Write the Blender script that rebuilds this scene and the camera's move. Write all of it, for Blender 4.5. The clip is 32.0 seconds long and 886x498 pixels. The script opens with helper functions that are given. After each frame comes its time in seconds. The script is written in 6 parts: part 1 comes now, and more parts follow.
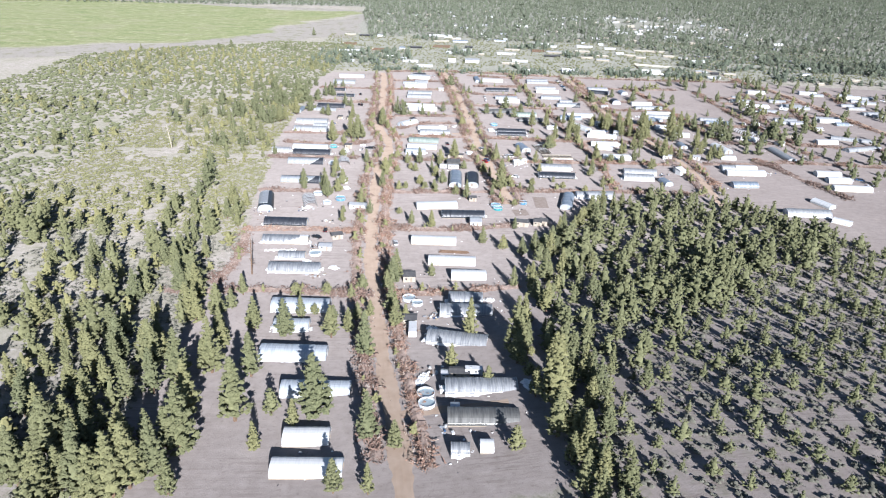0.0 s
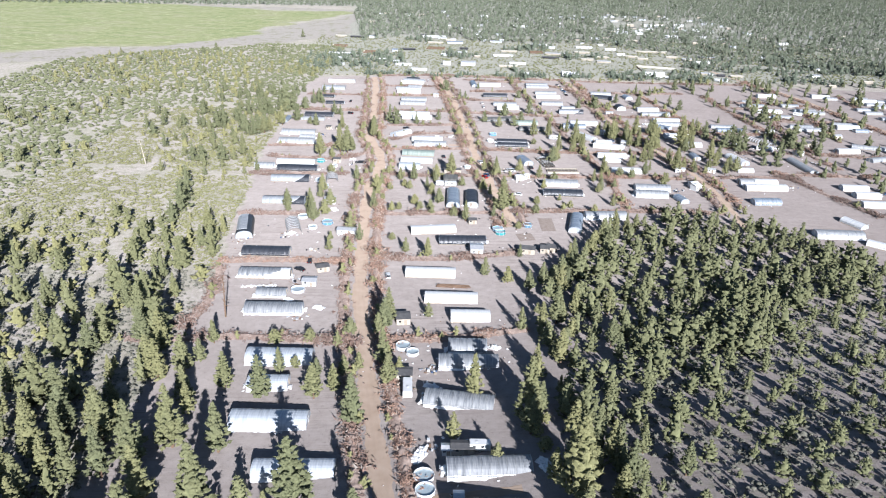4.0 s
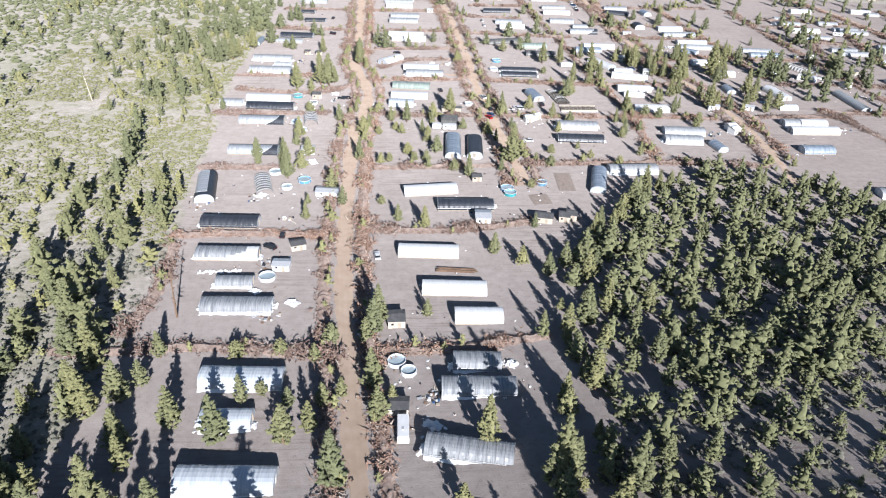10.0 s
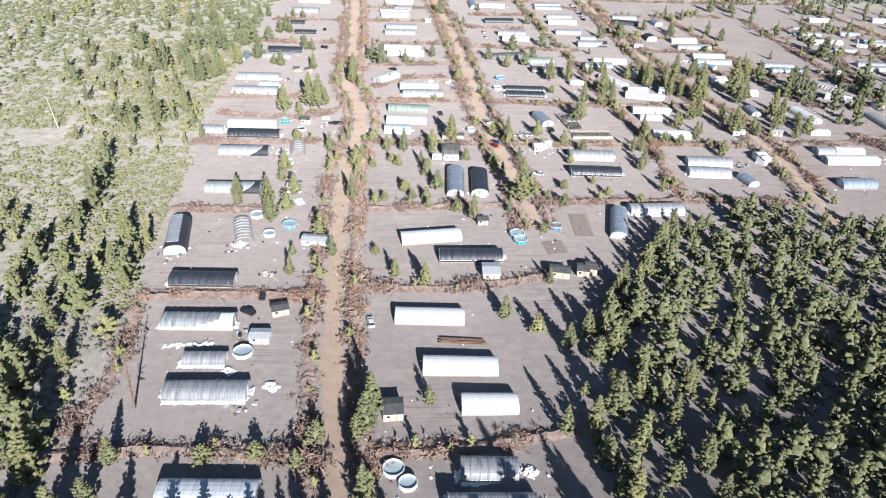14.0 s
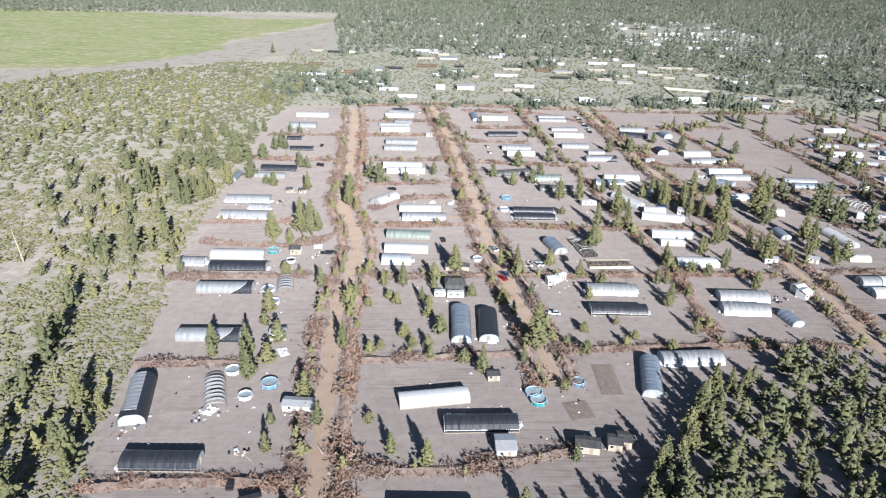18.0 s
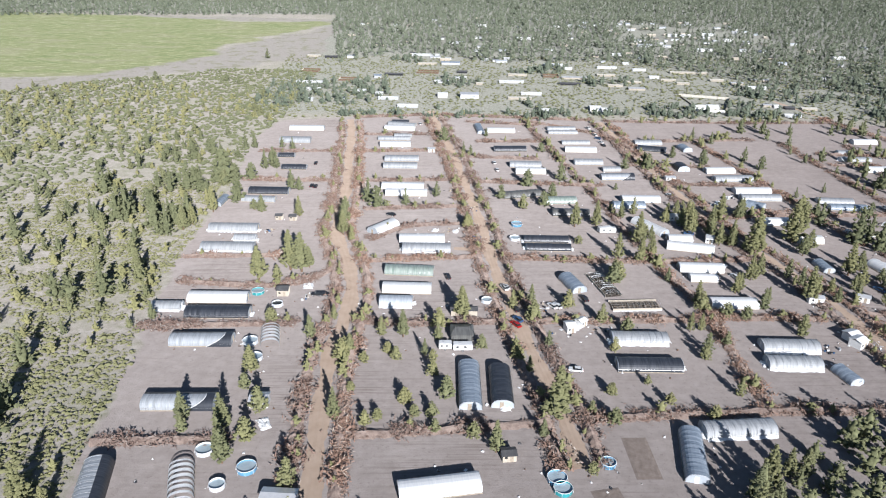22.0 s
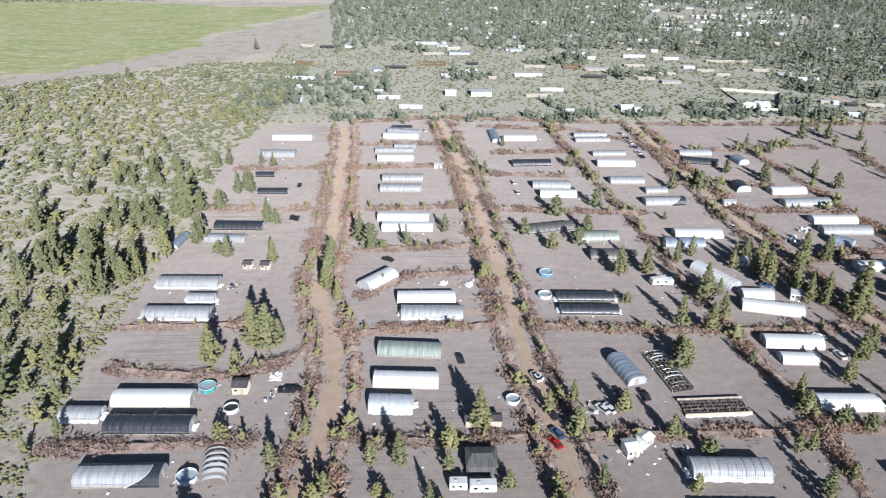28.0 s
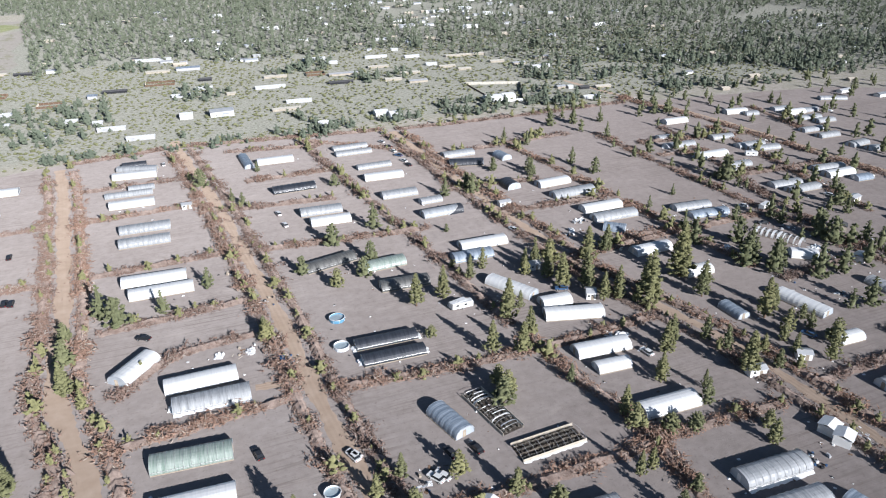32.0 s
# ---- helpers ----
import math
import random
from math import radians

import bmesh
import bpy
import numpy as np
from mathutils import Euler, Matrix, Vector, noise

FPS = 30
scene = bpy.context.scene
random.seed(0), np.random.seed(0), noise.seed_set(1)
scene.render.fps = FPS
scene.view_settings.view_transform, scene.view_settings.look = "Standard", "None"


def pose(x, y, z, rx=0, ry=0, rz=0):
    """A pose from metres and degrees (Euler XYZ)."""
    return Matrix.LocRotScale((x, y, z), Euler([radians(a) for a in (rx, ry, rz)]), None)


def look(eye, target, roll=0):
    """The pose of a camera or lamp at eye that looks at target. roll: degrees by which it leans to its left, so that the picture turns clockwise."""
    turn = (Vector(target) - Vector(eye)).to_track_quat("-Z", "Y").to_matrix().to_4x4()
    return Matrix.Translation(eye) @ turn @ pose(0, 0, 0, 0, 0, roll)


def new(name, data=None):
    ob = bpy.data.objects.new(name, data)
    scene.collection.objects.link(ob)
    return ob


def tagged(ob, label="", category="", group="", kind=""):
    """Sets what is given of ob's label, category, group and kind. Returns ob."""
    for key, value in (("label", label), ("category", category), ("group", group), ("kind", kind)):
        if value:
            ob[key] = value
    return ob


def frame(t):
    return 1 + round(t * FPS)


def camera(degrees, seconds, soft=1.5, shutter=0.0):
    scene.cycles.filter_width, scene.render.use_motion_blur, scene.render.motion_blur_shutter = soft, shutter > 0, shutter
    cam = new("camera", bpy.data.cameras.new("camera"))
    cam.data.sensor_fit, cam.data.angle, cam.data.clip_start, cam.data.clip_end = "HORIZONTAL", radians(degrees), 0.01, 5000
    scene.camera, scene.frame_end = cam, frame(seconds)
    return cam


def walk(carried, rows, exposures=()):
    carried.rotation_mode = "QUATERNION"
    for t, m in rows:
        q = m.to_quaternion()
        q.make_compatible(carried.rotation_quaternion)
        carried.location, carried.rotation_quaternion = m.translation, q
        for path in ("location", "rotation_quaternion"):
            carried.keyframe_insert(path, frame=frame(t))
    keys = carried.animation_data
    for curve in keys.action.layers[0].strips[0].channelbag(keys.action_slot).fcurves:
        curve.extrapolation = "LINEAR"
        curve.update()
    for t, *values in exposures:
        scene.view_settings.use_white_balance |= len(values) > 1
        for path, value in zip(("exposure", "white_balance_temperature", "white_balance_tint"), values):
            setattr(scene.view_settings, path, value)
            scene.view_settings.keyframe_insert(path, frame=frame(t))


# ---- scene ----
cam = camera(63.7, 32.0, soft=1.1)
PATH = [
    (0, (3.612, 19.503, 119.295), (3.623, 21.333, 118.488), 1.6),
    (1, (3.229, 27.609, 119.599), (3.245, 29.437, 118.79), 1.6),
    (2, (3.16, 35.297, 119.592), (3.179, 37.125, 118.781), 1.5),
    (3, (3.15, 44.061, 118.95), (3.17, 45.89, 118.14), 1.1),
    (3.5, (2.787, 48.451, 119.118), (2.81, 50.279, 118.307), 1.3),
    (5.5, (1.985, 66.408, 119.147), (2.016, 68.234, 118.332), 1.3),
    (6, (1.807, 70.885, 119.162), (1.84, 72.711, 118.347), 1.4),
    (7, (1.009, 79.689, 119.183), (1.049, 81.515, 118.368), 1.4),
    (8, (0.41, 88.308, 118.721), (0.455, 90.133, 117.903), 1.6),
    (8.5, (0.433, 92.287, 118.282), (0.481, 94.014, 117.274), 1.7),
    (9, (0.442, 97.115, 118.447), (0.491, 98.822, 117.406), 1.6),
    (10, (-0.234, 105.496, 118.092), (-0.18, 107.203, 117.052), 1.7),
    (11, (-0.763, 114.504, 118.054), (-0.704, 116.211, 117.012), 1.8),
    (12, (-0.88, 122.937, 118.457), (-0.82, 124.642, 117.413), 1.7),
    (13, (-1.163, 131.122, 118.643), (-1.102, 132.826, 117.597), 1.7),
    (14, (-1.425, 139.852, 118.981), (-1.362, 141.554, 117.933), 1.7),
    (14.5, (-1.442, 144.44, 118.977), (-1.379, 146.141, 117.928), 1.6),
    (16.5, (-1.426, 161.733, 119.529), (-1.364, 163.431, 118.474), 1.4),
    (17, (-1.391, 166.282, 119.755), (-1.331, 167.984, 118.707), 1.3),
    (17.5, (-1.629, 170.759, 120.286), (-1.57, 172.547, 119.391), 1.2),
    (18, (-1.247, 175.014, 119.774), (-1.192, 176.839, 118.957), 1.1),
    (19, (-0.798, 183.259, 119.283), (-0.749, 185.085, 118.47), 0.9),
    (20, (-0.904, 192.125, 119.442), (-0.855, 193.95, 118.628), 0.7),
    (21, (-1.462, 200.772, 120.06), (-1.41, 202.596, 119.242), 0.8),
    (22, (-1.406, 209.138, 120.939), (-1.357, 210.961, 120.117), 0.7),
    (23, (-1.022, 217.072, 121.77), (-0.979, 218.893, 120.944), 0.5),
    (24, (-1.643, 225.776, 121.731), (-1.598, 227.596, 120.905), 0.6),
    (25, (-0.4, 235.973, 121.277), (-0.366, 237.792, 120.446), -0.0),
    (25.5, (0.375, 240.559, 121.235), (0.404, 242.377, 120.403), -0.5),
    (27.5, (-0.35, 266.935, 120.351), (-0.325, 268.742, 119.497), 0.1),
    (28, (-0.15, 280.357, 118.28), (-0.126, 282.156, 117.408), -0.1),
    (29, (-0.668, 289.282, 117.823), (-0.639, 291.082, 116.951), -0.2),
    (30, (-0.874, 297.442, 117.386), (-0.821, 299.243, 116.518), -0.4),
    (30.5, (-0.269, 301.455, 117.194), (-0.198, 303.256, 116.328), -0.6),
    (31, (-0.109, 305.522, 117.052), (0.107, 307.311, 116.184), -0.7),
    (31.5, (0.277, 309.585, 117.103), (0.698, 311.335, 116.231), -0.8),
    (32, (0.818, 313.538, 117.447), (1.473, 315.211, 116.568), -0.8),
]
walk(cam, [(t, look(eye, target, roll)) for t, eye, target, roll in PATH], exposures=((0, 0.78, 6020, 13), (6, 0.79, 6060, 13), (16, 0.82, 6250, 12), (18.5, 0.57, 6200, 12), (32, 0.48, 6150, 12)))

# ---- light ----
SUN_AZ, SUN_EL = radians(165.5), radians(22.5)
world = bpy.data.worlds.new("sky")
scene.world = world
world.use_nodes = True
wt = world.node_tree
sky = wt.nodes.new("ShaderNodeTexSky")
sky.sky_type, sky.sun_disc, sky.sun_elevation, sky.sun_rotation = "NISHITA", False, SUN_EL, SUN_AZ
sky.dust_density, sky.ozone_density = 0.3, 2.5
wt.links.new(sky.outputs[0], wt.nodes["Background"].inputs[0])
wt.nodes["Background"].inputs[1].default_value = 0.052
lamp = bpy.data.lights.new("sun", "SUN")
lamp.energy, lamp.angle, lamp.color = 5.0, radians(0.53), (1.0, 0.98, 0.955)
sun = new("sun", lamp)
sun.matrix_world = look((math.sin(SUN_AZ) * math.cos(SUN_EL) * 500, math.cos(SUN_AZ) * math.cos(SUN_EL) * 500 + 400, math.sin(SUN_EL) * 500), (0, 400, 0))


# ---- materials ----
class Net:
    def __init__(self, name, rough=0.8, spec=0.3):
        self.m = bpy.data.materials.new(name)
        self.m.use_nodes = True
        self.t = self.m.node_tree
        self.b = self.t.nodes["Principled BSDF"]
        self.b.inputs["Roughness"].default_value = rough
        self.b.inputs["Specular IOR Level"].default_value = spec
        self.b.inputs["Diffuse Roughness"].default_value = 1.0 if rough > 0.7 else 0.0

    def n(self, kind, **values):
        node = self.t.nodes.new(kind)
        for key, v in values.items():
            node.inputs[key].default_value = v
        return node

    def to(self, a, b):
        self.t.links.new(a, b)

    def place(self, world_space):
        return self.n("ShaderNodeNewGeometry").outputs["Position"] if world_space else self.n("ShaderNodeTexCoord").outputs["Object"]

    def noise(self, scale, detail=4.0, world_space=True, rough=0.6, stretch=None):
        node = self.n("ShaderNodeTexNoise", Scale=scale, Detail=detail, Roughness=rough)
        at = self.place(world_space)
        if stretch:
            mp = self.n("ShaderNodeMapping", Scale=stretch)
            self.to(at, mp.inputs[0])
            at = mp.outputs[0]
        self.to(at, node.inputs["Vector"])
        return node.outputs[0]

    def ramp(self, fac, stops):
        node = self.t.nodes.new("ShaderNodeValToRGB")
        el = node.color_ramp.elements
        while len(el) < len(stops):
            el.new(0.5)
        for e, (p, c) in zip(el, stops):
            e.position, e.color = p, (*c, 1)
        self.to(fac, node.inputs[0])
        return node.outputs[0]

    def mix(self, fac, a, b, blend="MIX"):
        node = self.t.nodes.new("ShaderNodeMix")
        node.data_type, node.blend_type = "RGBA", blend
        for k, v in ((0, fac), (6, a), (7, b)):
            if hasattr(v, "is_linked"):
                self.to(v, node.inputs[k])
            else:
                node.inputs[k].default_value = v if k == 0 else (*v, 1)
        return node.outputs[2]

    def math(self, op, a, b=0.0, clamp=False):
        node = self.t.nodes.new("ShaderNodeMath")
        node.operation, node.use_clamp = op, clamp
        for k, v in enumerate((a, b)):
            if hasattr(v, "is_linked"):
                self.to(v, node.inputs[k])
            else:
                node.inputs[k].default_value = v
        return node.outputs[0]

    def random(self):
        return self.n("ShaderNodeObjectInfo").outputs["Random"]

    def island(self):
        return self.n("ShaderNodeNewGeometry").outputs["Random Per Island"]

    def bump(self, height, strength, distance):
        node = self.n("ShaderNodeBump", Strength=strength, Distance=distance)
        self.to(height, node.inputs["Height"])
        self.to(node.outputs[0], self.b.inputs["Normal"])

    def done(self, colour):
        self.to(colour, self.b.inputs["Base Color"])
        return self.m


def plain(name, a, b, scale=0.6, rough=0.8, spec=0.3, metal=0.0, bump=0.0, world_space=False, fine=9.0):
    """Two tones mixed by coarse and fine noise."""
    q = Net(name, rough, spec)
    q.b.inputs["Metallic"].default_value = metal
    f = q.math("ADD", q.math("MULTIPLY", q.noise(scale, world_space=world_space), 0.65), q.math("MULTIPLY", q.noise(scale * fine, 3, world_space), 0.35))
    if bump:
        q.bump(f, bump, 0.05)
    return q.done(q.ramp(f, ((0.36, a), (0.64, b))))


def foliage(name, dark, light, dead=None):
    q = Net(name, 0.75, 0.15)
    c = q.ramp(q.noise(1.3, 3), ((0.3, dark), (0.7, light)))
    c = q.mix(q.math("MULTIPLY", q.island(), 0.6), c, light)
    if dead:
        c = q.mix(q.math("GREATER_THAN", q.island(), 0.88), c, dead)
    tint = q.ramp(q.random(), ((0.0, (0.75, 0.8, 0.84)), (1.0, (1.1, 1.07, 1.0))))
    return q.done(q.mix(1.0, c, tint, "MULTIPLY"))


def ground_material():
    q = Net("ground", 0.95, 0.1)
    zone = q.n("ShaderNodeAttribute")
    zone.attribute_name = "zone"
    sep = q.n("ShaderNodeSeparateColor")
    q.to(zone.outputs["Color"], sep.inputs[0])
    bare, meadow, wash = sep.outputs
    plain_mask = zone.outputs["Alpha"]
    n1, n2, n3 = q.noise(0.03, 5), q.noise(0.35, 5), q.noise(2.6, 4)
    rows = q.noise(1.0, 4, stretch=(0.04, 1.2, 1.0))
    dirt = q.ramp(n1, ((0.35, (0.24, 0.215, 0.205)), (0.65, (0.315, 0.287, 0.275))))
    dirt = q.mix(0.55, dirt, q.ramp(n2, ((0.3, (0.215, 0.19, 0.178)), (0.7, (0.335, 0.306, 0.294)))))
    dirt = q.mix(q.math("MULTIPLY", n3, 0.35), dirt, (0.235, 0.2, 0.183))
    dirt = q.mix(q.math("MULTIPLY", q.math("MULTIPLY", q.math("SUBTRACT", rows, 0.5), 8.0, True), q.math("MULTIPLY", q.math("MULTIPLY", q.math("SUBTRACT", q.noise(0.018, 4), 0.46), 5.0, True), 0.7)), dirt, (0.155, 0.128, 0.114))
    dirt = q.mix(q.math("MULTIPLY", q.math("MULTIPLY", q.math("SUBTRACT", q.noise(0.85, 5, rough=0.7), 0.56), 9.0, True), 0.45), dirt, (0.15, 0.125, 0.11))
    dirt = q.mix(q.math("MULTIPLY", q.math("MULTIPLY", q.math("SUBTRACT", q.noise(0.11, 5, rough=0.7, stretch=(0.5, 1.4, 1.0)), 0.54), 7.0, True), 0.4), dirt, (0.36, 0.325, 0.305))
    # dirt darkens eastward, partly the falloff of glare put into the soil colour
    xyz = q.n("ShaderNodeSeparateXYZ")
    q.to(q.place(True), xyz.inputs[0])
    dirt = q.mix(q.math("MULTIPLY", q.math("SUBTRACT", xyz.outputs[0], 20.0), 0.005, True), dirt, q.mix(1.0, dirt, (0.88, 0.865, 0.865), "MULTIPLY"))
    dirt = q.mix(1.0, dirt, (1.0, 0.985, 0.965), "MULTIPLY")
    scrub = q.ramp(n2, ((0.32, (0.225, 0.2, 0.178)), (0.5, (0.3, 0.27, 0.245)), (0.7, (0.36, 0.328, 0.302))))
    scrub = q.mix(q.ramp(n1, ((0.38, (0.05, 0.05, 0.05)), (0.6, (0.4, 0.4, 0.4)))), scrub, (0.195, 0.198, 0.135))
    scrub = q.mix(q.math("MULTIPLY", q.math("GREATER_THAN", n3, 0.56), 0.5), scrub, (0.16, 0.168, 0.1))
    streaks = q.noise(0.2, 5, rough=0.75, stretch=(0.6, 1.5, 1.0))
    scrub = q.mix(q.math("MULTIPLY", q.math("SUBTRACT", streaks, 0.55), 6.0, True), scrub, (0.36, 0.338, 0.318))
    scrub = q.mix(q.math("MULTIPLY", q.math("SUBTRACT", 0.45, streaks), 5.0, True), scrub, (0.15, 0.16, 0.09))
    grass = q.ramp(q.noise(0.035, 5, stretch=(0.5, 1.6, 1.0)), ((0.38, (0.195, 0.195, 0.115)), (0.5, (0.16, 0.182, 0.078)), (0.64, (0.118, 0.152, 0.055))))
    grass = q.mix(q.math("MULTIPLY", n2, 0.5), grass, (0.2, 0.2, 0.135))
    fleck = q.noise(0.16, 5, rough=0.75, stretch=(0.55, 1.5, 1.0))
    grass = q.mix(q.math("MULTIPLY", q.math("SUBTRACT", fleck, 0.51), 7.0, True), grass, (0.3, 0.3, 0.19))
    grass = q.mix(q.math("MULTIPLY", q.math("SUBTRACT", 0.45, fleck), 5.0, True), grass, (0.1, 0.125, 0.055))
    sand = q.ramp(n2, ((0.3, (0.2, 0.185, 0.165)), (0.7, (0.265, 0.245, 0.22))))
    sand = q.mix(q.math("MULTIPLY", q.math("GREATER_THAN", q.noise(0.08, 5), 0.56), 0.6), sand, (0.16, 0.16, 0.1))
    edge = q.math("MULTIPLY", q.math("SUBTRACT", n2, 0.5), 0.9)

    broad = q.math("ADD", q.math("MULTIPLY", q.math("SUBTRACT", q.noise(0.02, 6, rough=0.7, stretch=(0.6, 1.3, 1.0)), 0.5), 2.2), q.math("MULTIPLY", edge, 0.5))

    def cut(mask, rim=edge, at=0.38):
        return q.math("MULTIPLY", q.math("SUBTRACT", q.math("ADD", mask, rim), at), 4.0, True)

    flat = q.ramp(n2, ((0.3, (0.2, 0.198, 0.168)), (0.7, (0.285, 0.28, 0.245))))
    flat = q.mix(q.math("MULTIPLY", q.math("GREATER_THAN", q.noise(0.6, 5), 0.54), 0.6), flat, (0.12, 0.128, 0.085))
    c = q.mix(cut(plain_mask), scrub, flat)
    c = q.mix(cut(wash, broad, 0.3), c, sand)
    c = q.mix(cut(meadow, broad, 0.42), c, grass)
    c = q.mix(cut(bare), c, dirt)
    q.bump(q.math("ADD", n3, q.math("MULTIPLY", rows, 0.4)), 0.5, 0.2)
    return q.done(c)


def road_material():
    q = Net("road_dirt", 0.95, 0.1)
    c = q.ramp(q.noise(0.25, 5), ((0.3, (0.29, 0.22, 0.165)), (0.7, (0.37, 0.295, 0.235))))
    c = q.mix(q.math("MULTIPLY", q.noise(2.0, 4), 0.4), c, (0.26, 0.195, 0.15))
    q.bump(q.noise(1.5, 4), 0.4, 0.15)
    return q.done(c)


def film_material(name, light, dark, clear, rough=0.35):
    """Greenhouse plastic, streaked between its hoops, dusty and a little see-through to the light."""
    q = Net(name, rough, 0.4)
    streak = q.noise(1.0, 4, False, stretch=(2.6, 0.25, 0.25))
    dust = q.noise(0.45, 5, False)
    c = q.ramp(streak, ((0.34, dark), (0.66, light)))
    c = q.mix(q.math("MULTIPLY", dust, 0.3), c, tuple(0.6 * v + 0.12 * light[0] for v in light))
    q.b.inputs["Transmission Weight"].default_value = 0.0
    q.bump(streak, 0.35, 0.08)
    out = q.t.nodes["Material Output"]
    if clear:
        tr = q.n("ShaderNodeBsdfTranslucent")
        q.to(c, tr.inputs[0])
        ms = q.n("ShaderNodeMixShader", Fac=clear)
        q.to(q.b.outputs[0], ms.inputs[1])
        q.to(tr.outputs[0], ms.inputs[2])
        q.to(ms.outputs[0], out.inputs[0])
    return q.done(c)


M = dict(
    ground=ground_material(),
    road=road_material(),
    white=film_material("white_film", (0.88, 0.88, 0.86), (0.78, 0.79, 0.79), 0.12, 0.45),
    milky=film_material("milky_film", (0.66, 0.7, 0.74), (0.46, 0.51, 0.56), 0.2, 0.35),
    streaked=film_material("streaked_film", (0.43, 0.445, 0.46), (0.19, 0.205, 0.225), 0.2, 0.35),
    pale=film_material("pale_grey_film", (0.54, 0.555, 0.565), (0.34, 0.355, 0.37), 0.2, 0.35),
    blue=film_material("blue_film", (0.4, 0.46, 0.53), (0.2, 0.25, 0.31), 0.15, 0.25),
    grey_film=film_material("grey_film", (0.52, 0.545, 0.57), (0.34, 0.365, 0.39), 0.15, 0.35),
    green=film_material("green_film", (0.47, 0.53, 0.48), (0.24, 0.32, 0.27), 0.2, 0.3),
    black=film_material("black_film", (0.062, 0.068, 0.082), (0.025, 0.029, 0.037), 0.0, 0.4),
    smoky=film_material("smoky_film", (0.19, 0.19, 0.18), (0.09, 0.09, 0.088), 0.1, 0.4),
    pipe=plain("steel_pipe", (0.5, 0.5, 0.5), (0.62, 0.62, 0.61), 1.0, 0.4, 0.5, 0.6),
    lumber=plain("lumber", (0.3, 0.25, 0.19), (0.43, 0.37, 0.3), 1.2, 0.8),
    rust=plain("rusty_boards", (0.12, 0.075, 0.05), (0.24, 0.16, 0.11), 1.2, 0.85),
    sheeting=plain("white_sheeting", (0.7, 0.7, 0.68), (0.86, 0.86, 0.85), 0.8, 0.5, bump=0.3),
    pool_blue=plain("pool_wall_blue", (0.1, 0.26, 0.42), (0.16, 0.36, 0.52), 0.8, 0.4),
    pool_pale=plain("pool_wall_pale", (0.55, 0.6, 0.64), (0.72, 0.75, 0.78), 0.8, 0.4),
    teal=plain("teal_vinyl", (0.03, 0.24, 0.27), (0.06, 0.36, 0.38), 0.8, 0.4),
    water=plain("pool_water", (0.33, 0.4, 0.43), (0.48, 0.55, 0.57), 0.3, 0.1, 0.5),
    murky=plain("dark_water", (0.03, 0.035, 0.03), (0.06, 0.06, 0.05), 0.3, 0.08, 0.5),
    board=plain("weathered_boards", (0.4, 0.36, 0.29), (0.56, 0.5, 0.42), 0.7, 0.85),
    roofing=plain("roof_felt", (0.05, 0.05, 0.055), (0.1, 0.1, 0.1), 0.7, 0.85),
    tin=plain("pale_tin", (0.55, 0.56, 0.57), (0.7, 0.7, 0.7), 0.7, 0.35, 0.5, 0.3),
    paint=plain("white_paint", (0.68, 0.68, 0.66), (0.8, 0.8, 0.79), 0.5, 0.35, 0.5),
    red=plain("red_paint", (0.4, 0.02, 0.02), (0.48, 0.035, 0.03), 0.5, 0.25, 0.5),
    navy=plain("blue_paint", (0.05, 0.1, 0.2), (0.08, 0.15, 0.27), 0.5, 0.25, 0.5),
    dark=plain("dark_paint", (0.025, 0.027, 0.03), (0.05, 0.05, 0.055), 0.5, 0.25, 0.5),
    glass=plain("car_glass", (0.02, 0.023, 0.027), (0.03, 0.033, 0.037), 0.5, 0.05, 0.5),
    tyre=plain("tyre", (0.015, 0.015, 0.015), (0.03, 0.03, 0.03), 2.0, 0.85),
    bark=plain("bark", (0.12, 0.08, 0.055), (0.22, 0.15, 0.1), 2.0, 0.95),
    needles=foliage("pine_needles", (0.088, 0.094, 0.046), (0.25, 0.249, 0.132)),
    juniper=foliage("juniper_leaves", (0.1, 0.104, 0.05), (0.278, 0.273, 0.142)),
    sage=foliage("sagebrush_leaves", (0.11, 0.108, 0.085), (0.215, 0.207, 0.17)),
    bitter=foliage("yellow_green_brush_leaves", (0.1, 0.105, 0.052), (0.25, 0.25, 0.138)),
    cream=plain("cream_sheet_roof", (0.5, 0.47, 0.4), (0.66, 0.62, 0.54), 0.5, 0.6),
    soil=plain("bed_soil", (0.15, 0.122, 0.105), (0.22, 0.185, 0.163), 0.7, 0.95, 0.1, bump=0.5, world_space=True),
    dark_soil=plain("dark_soil", (0.05, 0.042, 0.036), (0.1, 0.085, 0.072), 0.9, 0.95, 0.1, bump=0.6),
    dead=foliage("dead_brush", (0.125, 0.078, 0.059), (0.385, 0.258, 0.205), (0.43, 0.37, 0.325)),
    bank=plain("bank_earth", (0.17, 0.125, 0.105), (0.36, 0.285, 0.243), 0.5, 0.95, 0.1, bump=0.6, world_space=True),
    grey_dead=foliage("grey_dead_wood", (0.13, 0.115, 0.1), (0.26, 0.23, 0.2)),
    # far leaves bluer and greyer: haze of the distance put into their colour
    hazed_leaf=foliage("hazed_conifer_leaves", (0.088, 0.106, 0.078), (0.185, 0.21, 0.155)),
)


# ---- mesh helpers ----
def hill(x, y):
    return max(0.0, 20.6 * math.exp(-((x - 110) ** 2 + (y - 140) ** 2) / (2 * 68**2)) - 0.6)


